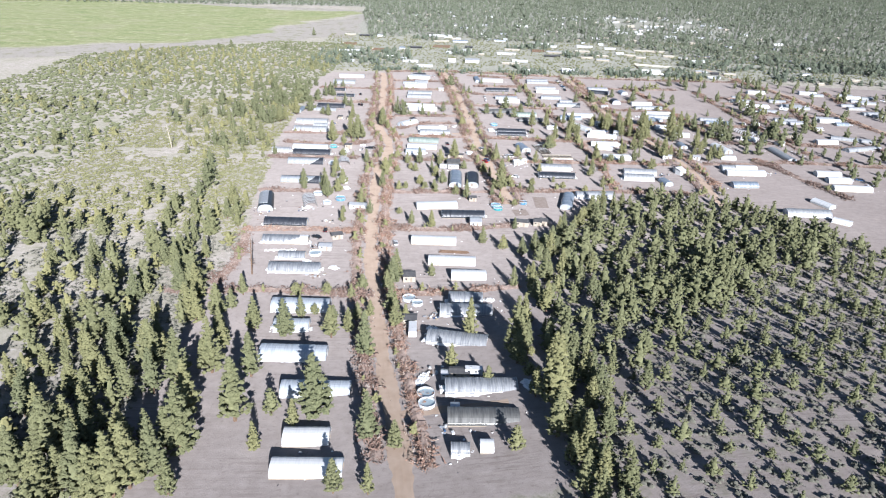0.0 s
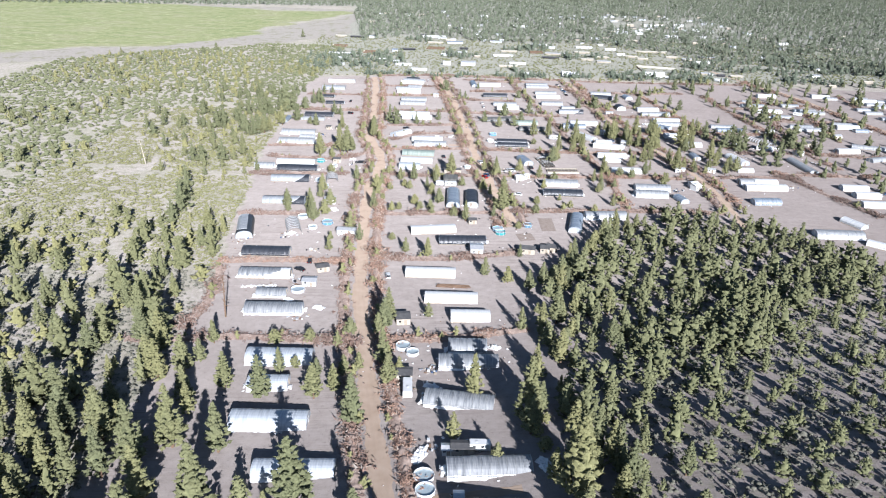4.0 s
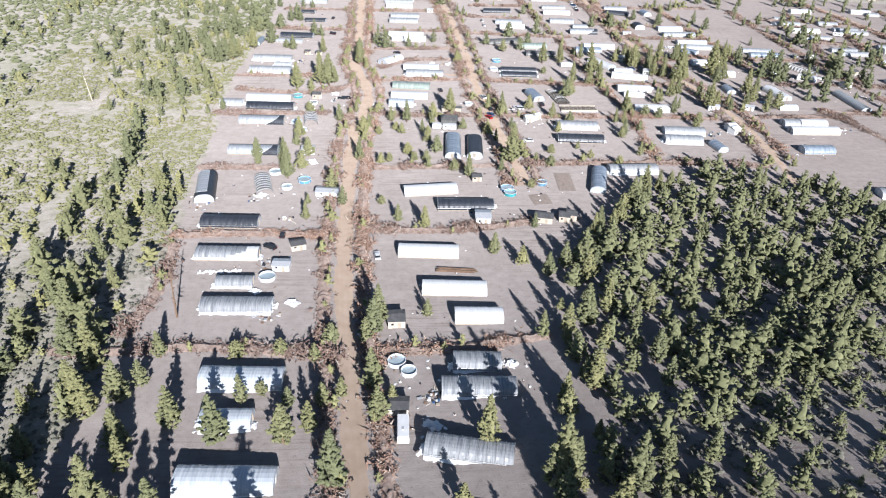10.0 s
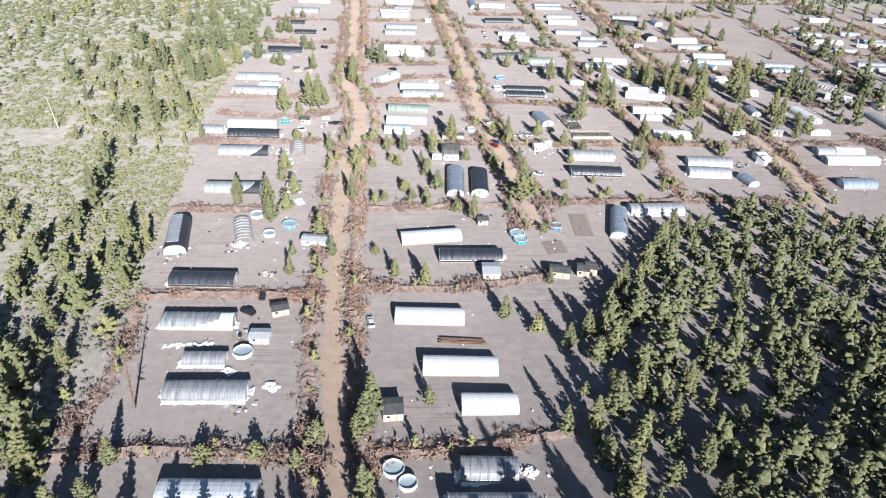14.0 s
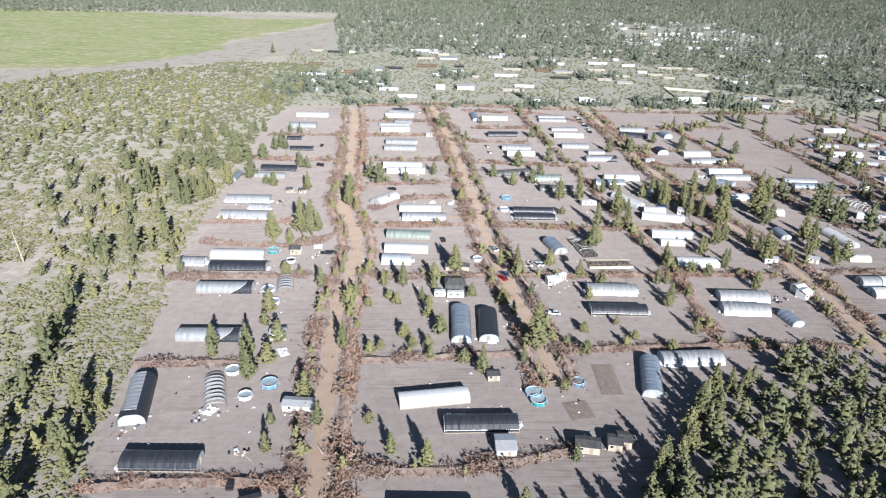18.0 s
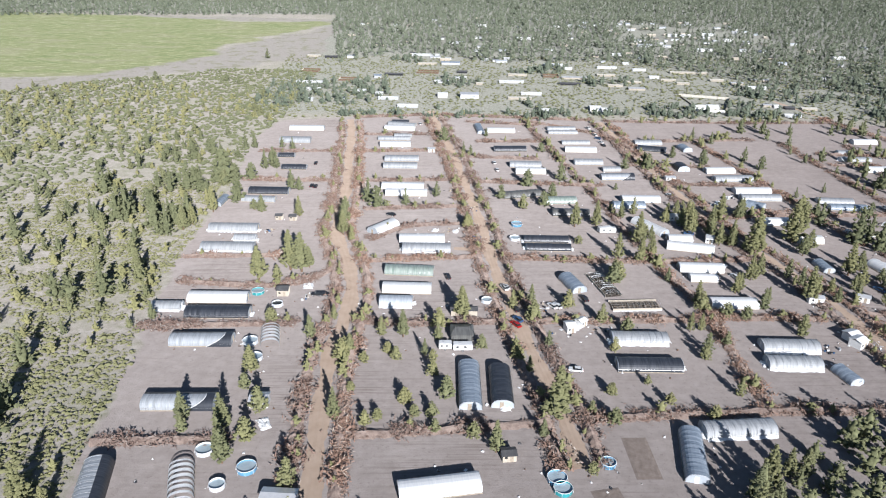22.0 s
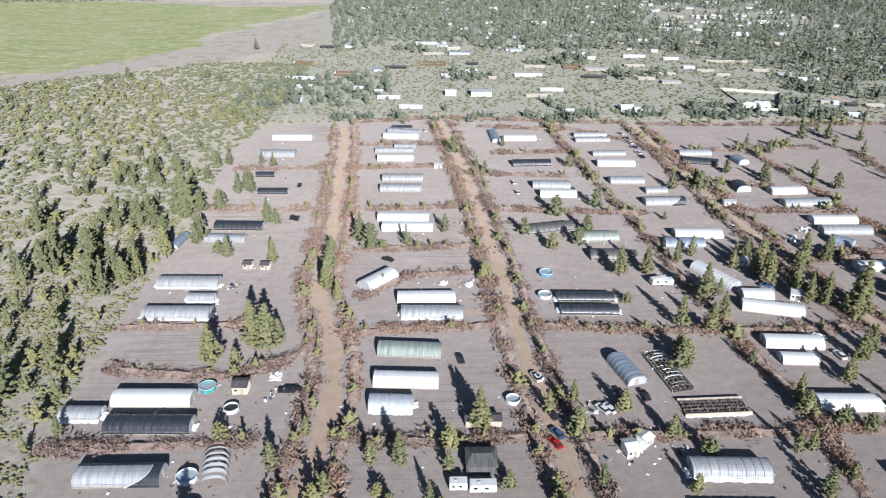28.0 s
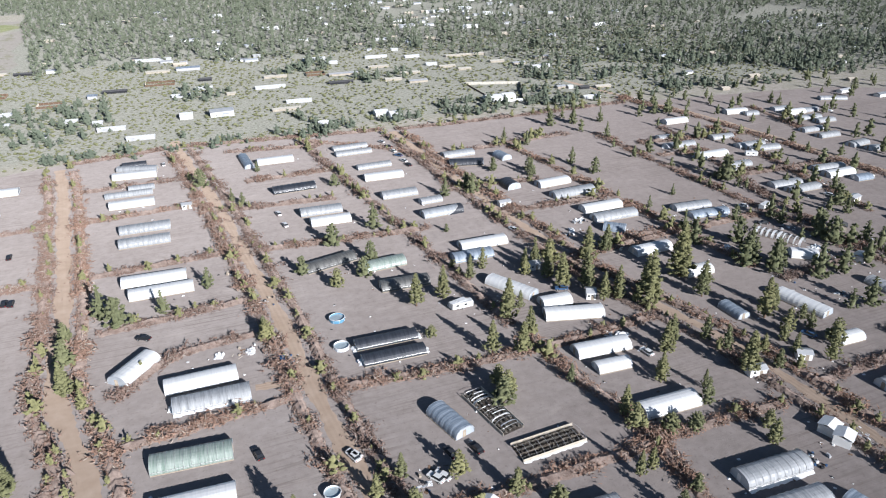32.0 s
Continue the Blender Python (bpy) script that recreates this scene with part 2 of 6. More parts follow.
def thing(name, x, y, turn=0.0, z=None, **tags):
    ob = new(name)
    ob.empty_display_size = 0.5
    ob.matrix_world = pose(x, y, hill(x, y) if z is None else z, 0, 0, turn)
    return tagged(ob, **tags)


def part(name, bm, material, parent, label=""):
    me = bm
    if isinstance(bm, bmesh.types.BMesh):
        me = bpy.data.meshes.new(name)
        bm.to_mesh(me)
        bm.free()
    if not me.materials:
        me.materials.append(material)
    ob = new(name, me)
    ob.parent = parent
    if label:
        tagged(ob, label=label)
    return ob


def soup(name, verts, faces, material):
    me = bpy.data.meshes.new(name)
    me.from_pydata([tuple(v) for v in verts], [], [tuple(f) for f in faces])
    me.update()
    me.materials.append(material)
    return me


def tri_mesh(name, verts, tris, material):
    """A mesh straight from arrays of points and triangles."""
    me = bpy.data.meshes.new(name)
    me.vertices.add(len(verts))
    me.vertices.foreach_set("co", np.asarray(verts, np.float32).ravel())
    me.loops.add(3 * len(tris))
    me.loops.foreach_set("vertex_index", np.asarray(tris, np.int32).ravel())
    me.polygons.add(len(tris))
    me.polygons.foreach_set("loop_start", np.arange(0, 3 * len(tris), 3, dtype=np.int32))
    me.update(calc_edges=True)
    me.materials.append(material)
    return me


def add_box(bm, sx, sy, sz, at=(0, 0, 0), turn=0.0, bevel=0.0):
    """A box that stands on at."""
    m = Matrix.Translation(at) @ Matrix.Rotation(turn, 4, "Z") @ Matrix.Translation((0, 0, sz / 2)) @ Matrix.Diagonal((sx, sy, sz, 1))
    made = bmesh.ops.create_cube(bm, size=1, matrix=m)["verts"]
    if bevel:
        edges = list({e for v in made for e in v.link_edges})
        bmesh.ops.bevel(bm, geom=edges, offset=bevel, segments=2, affect="EDGES")
    return bm


def box(sx, sy, sz, at=(0, 0, 0), turn=0.0, bevel=0.0):
    return add_box(bmesh.new(), sx, sy, sz, at, turn, bevel)


def tube(bm, a, b, r, r2=None, sides=6):
    a, b = Vector(a), Vector(b)
    q = (b - a).to_track_quat("Z", "Y").to_matrix()
    rings = []
    for p, rad in ((a, r), (b, r if r2 is None else r2)):
        rings.append([bm.verts.new(p + q @ Vector((rad * math.cos(2 * math.pi * k / sides), rad * math.sin(2 * math.pi * k / sides), 0))) for k in range(sides)])
    for k in range(sides):
        bm.faces.new((rings[0][k], rings[0][(k + 1) % sides], rings[1][(k + 1) % sides], rings[1][k]))
    bm.faces.new(rings[1])
    bm.faces.new(rings[0][::-1])
    return bm


# ---- ground: one sheet to the horizon ----
LEFT_EDGE = ((-77, 140), (-77, 246), (-79, 300), (-83, 323), (-88, 360), (-90, 397), (-94, 416), (-99, 465), (-100, 561), (-108, 644), (-100, 690))
HILL_EDGE = ((33, 100), (34, 190), (38, 215), (44, 250), (51, 305), (70, 332), (89, 347), (121, 362), (140, 358), (158, 340), (170, 315), (200, 285), (300, 220))
MEADOW_EDGE = ((-900, 540), (-450, 775), (-352, 834), (-311, 850), (-265, 896), (-231, 971), (-197, 1043), (-174, 1086), (-150, 1135), (-125, 1205), (-150, 1236), (-237, 1255), (-359, 1278), (-626, 1340), (-900, 1380))


def left_edge(y):
    return float(np.interp(y, [p[1] for p in LEFT_EDGE], [p[0] for p in LEFT_EDGE]))


def inside(x, y, poly):
    odd = np.zeros(np.shape(x), bool)
    for (ax, ay), (bx, by) in zip(poly, poly[1:] + poly[:1]):
        cross = (ay > y) != (by > y)
        with np.errstate(divide="ignore", invalid="ignore"):
            odd ^= cross & (x < (bx - ax) * (y - ay) / ((by - ay) or 1e-9) + ax)
    return odd


HILL_POLY = HILL_EDGE + ((300, 60), (33, 60))
LOTS_POLY = LEFT_EDGE + ((-55, 701), (6, 712), (114, 694), (172, 689), (274, 690), (420, 668), (620, 560), (620, 140), (300, 140))
MEADOW_POLY = MEADOW_EDGE
WASH_POLY = ((-900, 470), (-419, 711), (-327, 780), (-293, 812), (-261, 832), (-220, 851), (-182, 886), (-148, 915), (-113, 912), (-105, 975), (-121, 1049), (-116, 1113), (-107, 1187), (-98, 1214), (-130, 1262), (-359, 1310), (-900, 1420), (-900, 1380), (-626, 1340), (-359, 1278), (-237, 1255), (-150, 1236), (-125, 1205), (-150, 1135), (-174, 1086), (-197, 1043), (-231, 971), (-265, 896), (-311, 850), (-352, 834), (-450, 775), (-900, 540))


def build_ground():
    far = np.array([1.0, 1.35, 1.8, 2.5, 3.5, 5.0, 7.0, 10.0, 14.0, 20.0, 28.0, 40.0, 60.0])
    xs = np.concatenate([(-420 - 70 * far)[::-1], np.arange(-420, -140, 8.0), np.arange(-140, 300, 3.0), np.arange(300, 700, 8.0), 700 + 70 * far])
    ys = np.concatenate([(60 - 60 * far)[::-1], np.arange(60, 720, 3.0), np.arange(720, 1400, 8.0), 1400 + 56 * far])
    gx, gy = np.meshgrid(xs, ys)
    z = np.maximum(0, 20.6 * np.exp(-((gx - 110) ** 2 + (gy - 140) ** 2) / (2 * 68**2)) - 0.6)
    nx, ny = len(xs), len(ys)
    k = np.arange(nx * ny).reshape(ny, nx)
    a, b, c, d = k[:-1, :-1].ravel(), k[:-1, 1:].ravel(), k[1:, 1:].ravel(), k[1:, :-1].ravel()
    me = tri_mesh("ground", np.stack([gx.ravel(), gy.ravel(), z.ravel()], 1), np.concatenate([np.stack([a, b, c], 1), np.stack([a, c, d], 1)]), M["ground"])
    warp = 9 * np.sin(gx / 67 + 1.3 * np.sin(gy / 41)) + 7 * np.sin(gy / 23 + gx / 31) + 5 * np.sin(gx / 13 - gy / 17)
    side = 12 * np.sin(gx / 29 - gy / 37) + 8 * np.sin(gx / 15 + gy / 19)
    bare = inside(gx, gy, LOTS_POLY) & ~inside(gx, gy, HILL_POLY)
    col = np.zeros((nx * ny, 4), np.float32)
    for n, mask in enumerate((bare, inside(gx + side, gy + warp, MEADOW_POLY), inside(gx, gy + 0.6 * warp, WASH_POLY))):
        soft = mask.astype(np.float32)
        for _ in range(1 if n == 0 else 4):
            soft[1:-1, 1:-1] = (soft[1:-1, 1:-1] + soft[:-2, 1:-1] + soft[2:, 1:-1] + soft[1:-1, :-2] + soft[1:-1, 2:]) / 5
        col[:, n] = soft.ravel()
    col[:, 3] = np.clip((gy - 680) / 60, 0, 1).ravel() * np.clip((gx + 165) / 60, 0, 1).ravel() + (gy > 1330).ravel()
    col[:, 0] += 0.6 * inside(gx, gy, HILL_POLY).ravel()
    at = me.color_attributes.new("zone", "FLOAT_COLOR", "POINT")
    at.data.foreach_set("color", col.ravel())
    return tagged(new("ground", me), "grey volcanic dirt lots, scrubland and green meadow", "ground", kind="structure")


build_ground()


def smooth_line(pts, step=2.0):
    """Points along a line, rounded at its bends."""
    p = np.array(pts, float)
    for _ in range(3):
        q = np.empty((2 * len(p), 2))
        q[0], q[-1] = p[0], p[-1]
        q[1:-1:2], q[2:-1:2] = 0.75 * p[:-1] + 0.25 * p[1:], 0.25 * p[:-1] + 0.75 * p[1:]
        p = q
    s = np.r_[0, np.cumsum(np.hypot(*np.diff(p, axis=0).T))]
    at = np.arange(0, s[-1], step)
    return np.stack([np.interp(at, s, p[:, 0]), np.interp(at, s, p[:, 1])], 1)


def dirt_road(name, pts, width, label, lift=0.06):
    line = smooth_line(pts, 1.5)
    way = np.gradient(line, axis=0)
    side = np.stack([way[:, 1], -way[:, 0]], 1) / np.linalg.norm(way, axis=1)[:, None]
    rng = np.random.default_rng(len(pts))
    verts, cross = [], (-1, -0.62, -0.3, 0, 0.3, 0.62, 1)
    dip = (-0.10, 0.02, -0.04, 0.04, -0.04, 0.02, -0.10)
    for k, (p, s) in enumerate(zip(line, side)):
        wob = 0.5 * math.sin(k * 0.31) + rng.uniform(-0.35, 0.35)
        for c, d in zip(cross, dip):
            x, y = p + s * c * (width / 2 + (wob if abs(c) == 1 else 0))
            verts.append((x, y, hill(x, y) + lift + d * 0.6))
    n = len(cross)
    faces = [(k * n + j, k * n + j + 1, (k + 1) * n + j + 1, (k + 1) * n + j) for k in range(len(line) - 1) for j in range(n - 1)]
    return tagged(new(name, soup(name, verts, faces, M["road"])), label, "road", kind="structure")


ROAD_A = ((-1, 120), (-3, 149), (-9, 182), (-14.5, 214), (-19, 245), (-22.5, 268), (-25.5, 298), (-28.5, 340), (-30, 368), (-31, 398), (-27.5, 430), (-29, 450), (-34.5, 475), (-41, 494), (-40.5, 530), (-42.5, 568), (-46, 612), (-48, 649), (-53, 694))
ROAD_B = ((37.5, 346), (37, 353), (35.5, 376), (31.5, 402), (29.5, 420), (27, 443), (24.7, 470), (24, 500), (20, 548), (14.5, 618), (4, 699), (2, 722))
ROAD_C = ((143, 345), (145, 373), (146.5, 397), (145.5, 415), (144, 436), (141.5, 455), (136, 472), (130, 490), (126, 540), (122, 600), (118, 690))
ROAD_D = ((322, 470), (311, 532), (305, 587), (299, 647), (284, 690), (270, 760))
dirt_road("road_1", ROAD_A, 5.2, "tan dirt road between rows of lots")
dirt_road("road_2", ROAD_B, 4.6, "tan dirt road lined with dead brush")
dirt_road("road_3", ROAD_C, 4.0, "narrow tan dirt road with brush at its sides")
dirt_road("road_5", ((-7, 173), (2, 174), (14, 174.5), (24, 175)), 3.6, "brown dirt drive between two lots", 0.03)
dirt_road("road_6", ((25, 475), (19, 477), (10, 478)), 3.4, "short tan dirt drive into a lot", 0.03)
dirt_road("road_4", ROAD_D, 3.4, "straight pale dirt road among far lots")


# ---- plants ----
def tufts(rng, centres, sizes, blades, flat=0.75, rise=0.25, thin=1.0, out=None, press=0.7):
    """Ragged clumps of leaf: about every centre some triangles; with out they lie like sprays over the crown."""
    v, size = [], np.repeat(sizes, blades)
    c = np.repeat(centres, blades, 0)
    d = rng.normal(size=(len(c), 3)) * (1, 1, flat) + (0, 0, rise)
    d /= np.linalg.norm(d, axis=1)[:, None]
    e = np.cross(d, rng.normal(size=(len(c), 3)))
    if out is not None:
        o = np.repeat(out, blades, 0)
        o = o / np.linalg.norm(o, axis=1)[:, None] + rng.normal(size=(len(c), 3)) * 0.35
        o /= np.linalg.norm(o, axis=1)[:, None]
        d = d - press * (d * o).sum(1)[:, None] * o
        d /= np.linalg.norm(d, axis=1)[:, None]
        e = np.cross(d, o)
    e /= np.linalg.norm(e, axis=1)[:, None]
    long, wide = size * rng.uniform(0.7, 1.25, len(c)), size * rng.uniform(0.45, 0.8, len(c)) * thin
    root = c - d * (long * 0.25)[:, None]
    v = np.stack([root - e * wide[:, None] * 0.5, root + e * wide[:, None] * 0.5, c + d * long[:, None]], 1).reshape(-1, 3)
    return v, np.arange(len(v)).reshape(-1, 3)


def core(rng, h, spread, low, round_top, sides=6, rings=5):
    """The dense inside of a crown, an uneven spindle."""
    v = [(0, 0, low * h)]
    for k in range(rings):
        t = low + (0.97 - low) * (k + 0.6) / rings
        r = spread * (1 - t) ** (0.8 - 0.4 * round_top) * min(1, 0.5 + (t - low) * 3)
        for j in range(sides):
            a = 2 * math.pi * (j + 0.5 * (k % 2)) / sides
            q = r * rng.uniform(0.45, 1.35)
            v.append((q * math.cos(a), q * math.sin(a), t * h + rng.uniform(-0.04, 0.04) * h))
    v.append((0, 0, h * 0.985))
    f = [(0, 1 + (j + 1) % sides, 1 + j) for j in range(sides)]
    for k in range(rings - 1):
        for j in range(sides):
            a, b = 1 + k * sides + j, 1 + k * sides + (j + 1) % sides
            f += [(a, b, b + sides), (a, b + sides, a + sides)]
    last = 1 + (rings - 1) * sides
    f += [(last + j, last + (j + 1) % sides, len(v) - 1) for j in range(sides)]
    return np.array(v), np.array(f)


OCT = np.array([(1, 0, 0), (0, 1, 0), (-1, 0, 0), (0, -1, 0), (0, 0, 1), (0, 0, -1)], float)
OCT_FACES = np.array([(k, (k + 1) % 4, 4) for k in range(4)] + [((k + 1) % 4, k, 5) for k in range(4)])


def clumps(rng, centres, sizes, squash=0.75):
    """A ragged solid tuft of leaf at each centre."""
    n, m = len(centres), len(OCT)
    v = OCT[None] * rng.uniform(0.65, 1.35, (n, m, 1))
    a = rng.uniform(0, 6.283, n)[:, None]
    v = np.stack([v[..., 0] * np.cos(a) - v[..., 1] * np.sin(a), v[..., 0] * np.sin(a) + v[..., 1] * np.cos(a), v[..., 2] * squash], 2)
    v = v * np.asarray(sizes)[:, None, None] + np.asarray(centres)[:, None]
    return v.reshape(-1, 3), (OCT_FACES[None] + (m * np.arange(n))[:, None, None]).reshape(-1, 3)


def conifer_crown(rng, h, spread, boughs, blades, low=0.12, ragged=0.16, round_top=0.0, dense=0.55, leaf=0.5, tuft=1.0):
    """Boughs that get shorter towards the top, each ending in a tuft with loose sprays about it."""
    t = low + (1 - low) * np.sort(rng.uniform(0, 1, boughs)) ** 1.15 * 0.985
    a = np.arange(boughs) * 2.399 + rng.uniform(-0.5, 0.5, boughs)
    prof = (1 - t) ** (0.85 - 0.42 * round_top) * np.minimum(1, 0.5 + (t - low) * 4)
    lobe = 1 + 0.14 * np.sin(3 * a + rng.uniform(0, 6)) + 0.12 * np.sin(t * 21 + rng.uniform(0, 6)) + ragged * rng.normal(size=boughs)
    r = spread * np.clip(prof * lobe, 0.02, 1.25)
    size = tuft * spread * (0.13 + 0.2 * prof) * rng.uniform(0.75, 1.25, boughs)
    tip = np.stack([np.cos(a) * r * 0.8, np.sin(a) * r * 0.8, t * h - r * 0.1], 1)
    v1, f1 = clumps(rng, tip, size)
    out = np.stack([np.cos(a), np.sin(a), np.full(boughs, 0.5)], 1)
    v2, f2 = tufts(rng, tip + out * size[:, None] * 0.55, size * 1.5 * leaf, blades, thin=0.7, out=out, press=0.45)
    cv, cf = core(rng, h * (1 - 0.1 * round_top), spread * dense, low, min(round_top, 0.7))
    return np.concatenate([v1, v2, cv]), np.concatenate([f1, f2 + len(v1), cf + len(v1) + len(v2)])


def trunk_mesh(name, h, r, sides=7, bend=0.0):
    bm = bmesh.new()
    last, rad = (0, 0, -0.4), r * 1.25
    for k in range(1, 5):
        f = k / 4
        at = (bend * math.sin(f * 3), bend * 0.6 * math.sin(f * 2.2), h * f * 0.96)
        tube(bm, last, at, rad, r * (1.05 - f), sides)
        last, rad = at, r * (1.05 - f)
    me = bpy.data.meshes.new(name)
    bm.to_mesh(me)
    bm.free()
    me.materials.append(M["bark"])
    return me


KINDS = []
for n, (h, spread, boughs, rt) in enumerate(((12, 2.7, 120, 0.05), (11, 2.35, 110, 0.0), (13, 3.1, 135, 0.15), (9, 2.3, 90, 0.2), (8, 2.6, 74, 0.7), (6, 2.5, 64, 0.9))):
    rng = np.random.default_rng(40 + n)
    v, f = conifer_crown(rng, h, spread, boughs, 5, low=0.07 + 0.03 * (n % 3), round_top=rt, leaf=0.75, tuft=0.72)
    KINDS.append((h, tri_mesh("crown", v, f, M["needles" if n < 4 else "juniper"]), trunk_mesh("trunk", h, 0.014 * h + 0.05, bend=0.15 * (n % 2)), v, f))
LIGHT = []
for n, (h, spread, boughs, rt) in enumerate(((10, 2.9, 46, 0.2), (8.5, 3.0, 44, 0.4), (7.5, 2.9, 40, 0.5), (6, 2.6, 34, 0.7), (4.5, 2.2, 28, 0.8))):
    rng = np.random.default_rng(60 + n)
    v, f = conifer_crown(rng, h, spread, boughs, 3, low=0.05, round_top=rt, leaf=0.85, tuft=0.76)
    LIGHT.append((h, v, f))
MID = []
for n, (h, spread, boughs, rt) in enumerate(((7, 2.5, 13, 0.4), (5.5, 2.4, 12, 0.7), (4.5, 2.3, 11, 0.9), (6, 2.3, 12, 0.5))):
    rng = np.random.default_rng(160 + n)
    v, f = conifer_crown(rng, h, spread * 1.05, boughs, 2, low=0.04, round_top=rt, leaf=0.7)
    MID.append((h, v, f))
FAR = []
for n in range(6):
    rng = np.random.default_rng(80 + n)
    t = np.array((0.15, 0.28, 0.4, 0.55, 0.7, 0.85))
    a = rng.uniform(0, 6.283, 6)
    r = (1 - t) ** 0.6 * rng.uniform(0.9, 1.7, 6)
    v, f = tufts(rng, np.stack([np.cos(a) * r, np.sin(a) * r, t * 7.6], 1), 2.9 * (1.15 - 0.65 * t), 2, 0.9, 0.45, out=np.stack([np.cos(a), np.sin(a), np.full(6, 0.5)], 1))
    FAR.append((8, v, f))

pick = random.Random(5)
PLACED, DISTANT = [], []


def pine(x, y, h, kind=None):
    k = kind if kind is not None else (pick.choice((0, 1, 2)) if h >= 9 else pick.choice((1, 3, 3, 4)) if h >= 6 else pick.choice((4, 5)))
    PLACED.append((x, y))
    if y > 525 or x > 172 or (x < -108 and y > 330):
        DISTANT.append((x, y, h))
        return
    base, crown, trunk, _, _ = KINDS[k]
    s, wide = h / base, pick.uniform(1.0, 1.3)
    look_of = ("tall green ponderosa pine on bare dirt", "slim green pine beside the brush rows", "broad old pine with a full crown", "young olive-green pine on a cleared lot", "rounded olive juniper at a lot edge", "low bushy juniper on bare ground")[k]
    ob = thing("pine_tree" if k < 4 else "juniper_tree", x, y, pick.uniform(0, 360), label=look_of, category="tree", group="trees of the lots")
    ob.scale = (s * wide, s * wide, s)
    part("trunk", trunk, M["bark"], ob)
    part("crown", crown, M["needles"], ob)


def scatter(name, places, kinds, material, label, category, low=0.8, high=1.2, tall=1.0, seed=1):
    """Many plants in one mesh: at each place (x, y, height) one of the kinds, turned and scaled."""
    rng = np.random.default_rng(seed)
    vs, fs, count = [], [], 0
    for x, y, h in places:
        base, v, f = kinds[rng.integers(len(kinds))][:3]
        a, s = rng.uniform(0, 6.283), h / base
        w = s * rng.uniform(low, high)
        ca, sa = math.cos(a) * w, math.sin(a) * w
        vs.append(np.stack([v[:, 0] * ca - v[:, 1] * sa + x, v[:, 0] * sa + v[:, 1] * ca + y, v[:, 2] * s * tall + hill(x, y)], 1))
        fs.append(f + count)
        count += len(v)
    return tagged(new(name, tri_mesh(name, np.concatenate(vs), np.concatenate(fs), material)), label, category, kind="stuff")


def spread_out(rng, count, bounds, accept, apart):
    """Random places in bounds that accept takes, no two nearer than apart."""
    x0, x1, y0, y1 = bounds
    cells, got = {}, []
    for _ in range(count):
        x, y = rng.uniform(x0, x1), rng.uniform(y0, y1)
        if not accept(x, y):
            continue
        d = apart(x, y) if callable(apart) else apart
        i, j = int(x // 8), int(y // 8)
        if any((x - u) ** 2 + (y - w) ** 2 < d * d for p in (-1, 0, 1) for q in (-1, 0, 1) for u, w in cells.get((i + p, j + q), ())):
            continue
        cells.setdefault((i, j), []).append((x, y))
        got.append((x, y))
    return got


def one(x, y, poly):
    odd, (ax, ay) = False, poly[-1]
    for bx, by in poly:
        if (ay > y) != (by > y) and x < (bx - ax) * (y - ay) / (by - ay) + ax:
            odd = not odd
        ax, ay = bx, by
    return odd


# single trees of the lots
SAPLINGS = (
    (-13.1, 398.8, 4),
    (-10.4, 394.7, 5),
    (-7.4, 372.7, 5),
    (-17.5, 363.3, 5),
    (-14.2, 365.3, 4),
    (0.9, 394.6, 4),
    (5.2, 379.4, 3.5),
    (51.5, 376.6, 4),
    (44.3, 368.3, 4),
    (49.6, 363.6, 5),
    (-22.7, 378.5, 3.5),
    (-20.2, 393.4, 4),
    (-4.5, 366.9, 4),
    (0.4, 366.8, 5),
    (63.4, 381.3, 3.5),
    (26.8, 395.8, 5),
    (29.7, 387.8, 6),
)
pine(-94, 191, 16); pine(-91, 201, 15); pine(-79, 196, 18); pine(-70, 191, 18); pine(-62, 196, 19)
pine(-50, 194, 15); pine(-76, 225, 14); pine(-65, 215, 12); pine(-56, 222, 12); pine(-88, 245, 13)
pine(-101, 238, 13); pine(-108, 192, 11); pine(-111, 207, 13); pine(-125, 220, 12); pine(-124, 254, 10)
pine(-134, 240, 10); pine(-143, 265, 11); pine(-124, 271, 9); pine(-101, 267, 12); pine(-88, 275, 10)
pine(-49, 173, 20); pine(-62, 175, 18); pine(-59, 161, 20); pine(-88, 193, 14); pine(-75, 185, 15)
pine(-40, 176, 8); pine(-41, 161, 9); pine(-33, 170, 9); pine(-91, 161, 8); pine(-89, 165, 7)
pine(-83, 161, 8); pine(-98, 170, 8); pine(-93, 169, 8); pine(-82, 169, 8); pine(-75, 165, 9)
pine(-69, 165, 10); pine(-30, 216, 12); pine(-25, 220, 9); pine(-18, 204, 16); pine(-28, 174, 20)
pine(-13, 163, 15); pine(-6, 159, 9); pine(14, 214, 14); pine(27, 200, 20); pine(8, 196, 8)
pine(18, 185, 6); pine(34, 170, 22); pine(41, 185, 14); pine(41, 198, 16); pine(37, 156, 12)
pine(40, 230, 12); pine(23, 155, 7); pine(-13, 255, 12); pine(-15, 252, 8); pine(-12, 233, 13)
pine(-19, 231, 6); pine(-23, 228, 7); pine(-27, 244, 6); pine(-36, 247, 5); pine(-47, 246, 5)
pine(-42, 229, 9); pine(-38, 232, 4); pine(-24, 252, 6); pine(-7, 228, 6); pine(-31, 228, 6)
pine(-40, 317, 7); pine(1, 263, 6); pine(-80, 229, 13); pine(-70, 229, 13); pine(-67, 235, 8)
pine(-45, 217, 14); pine(-12, 260, 13); pine(-10, 223, 10); pine(-9, 317, 7); pine(0, 316, 6)
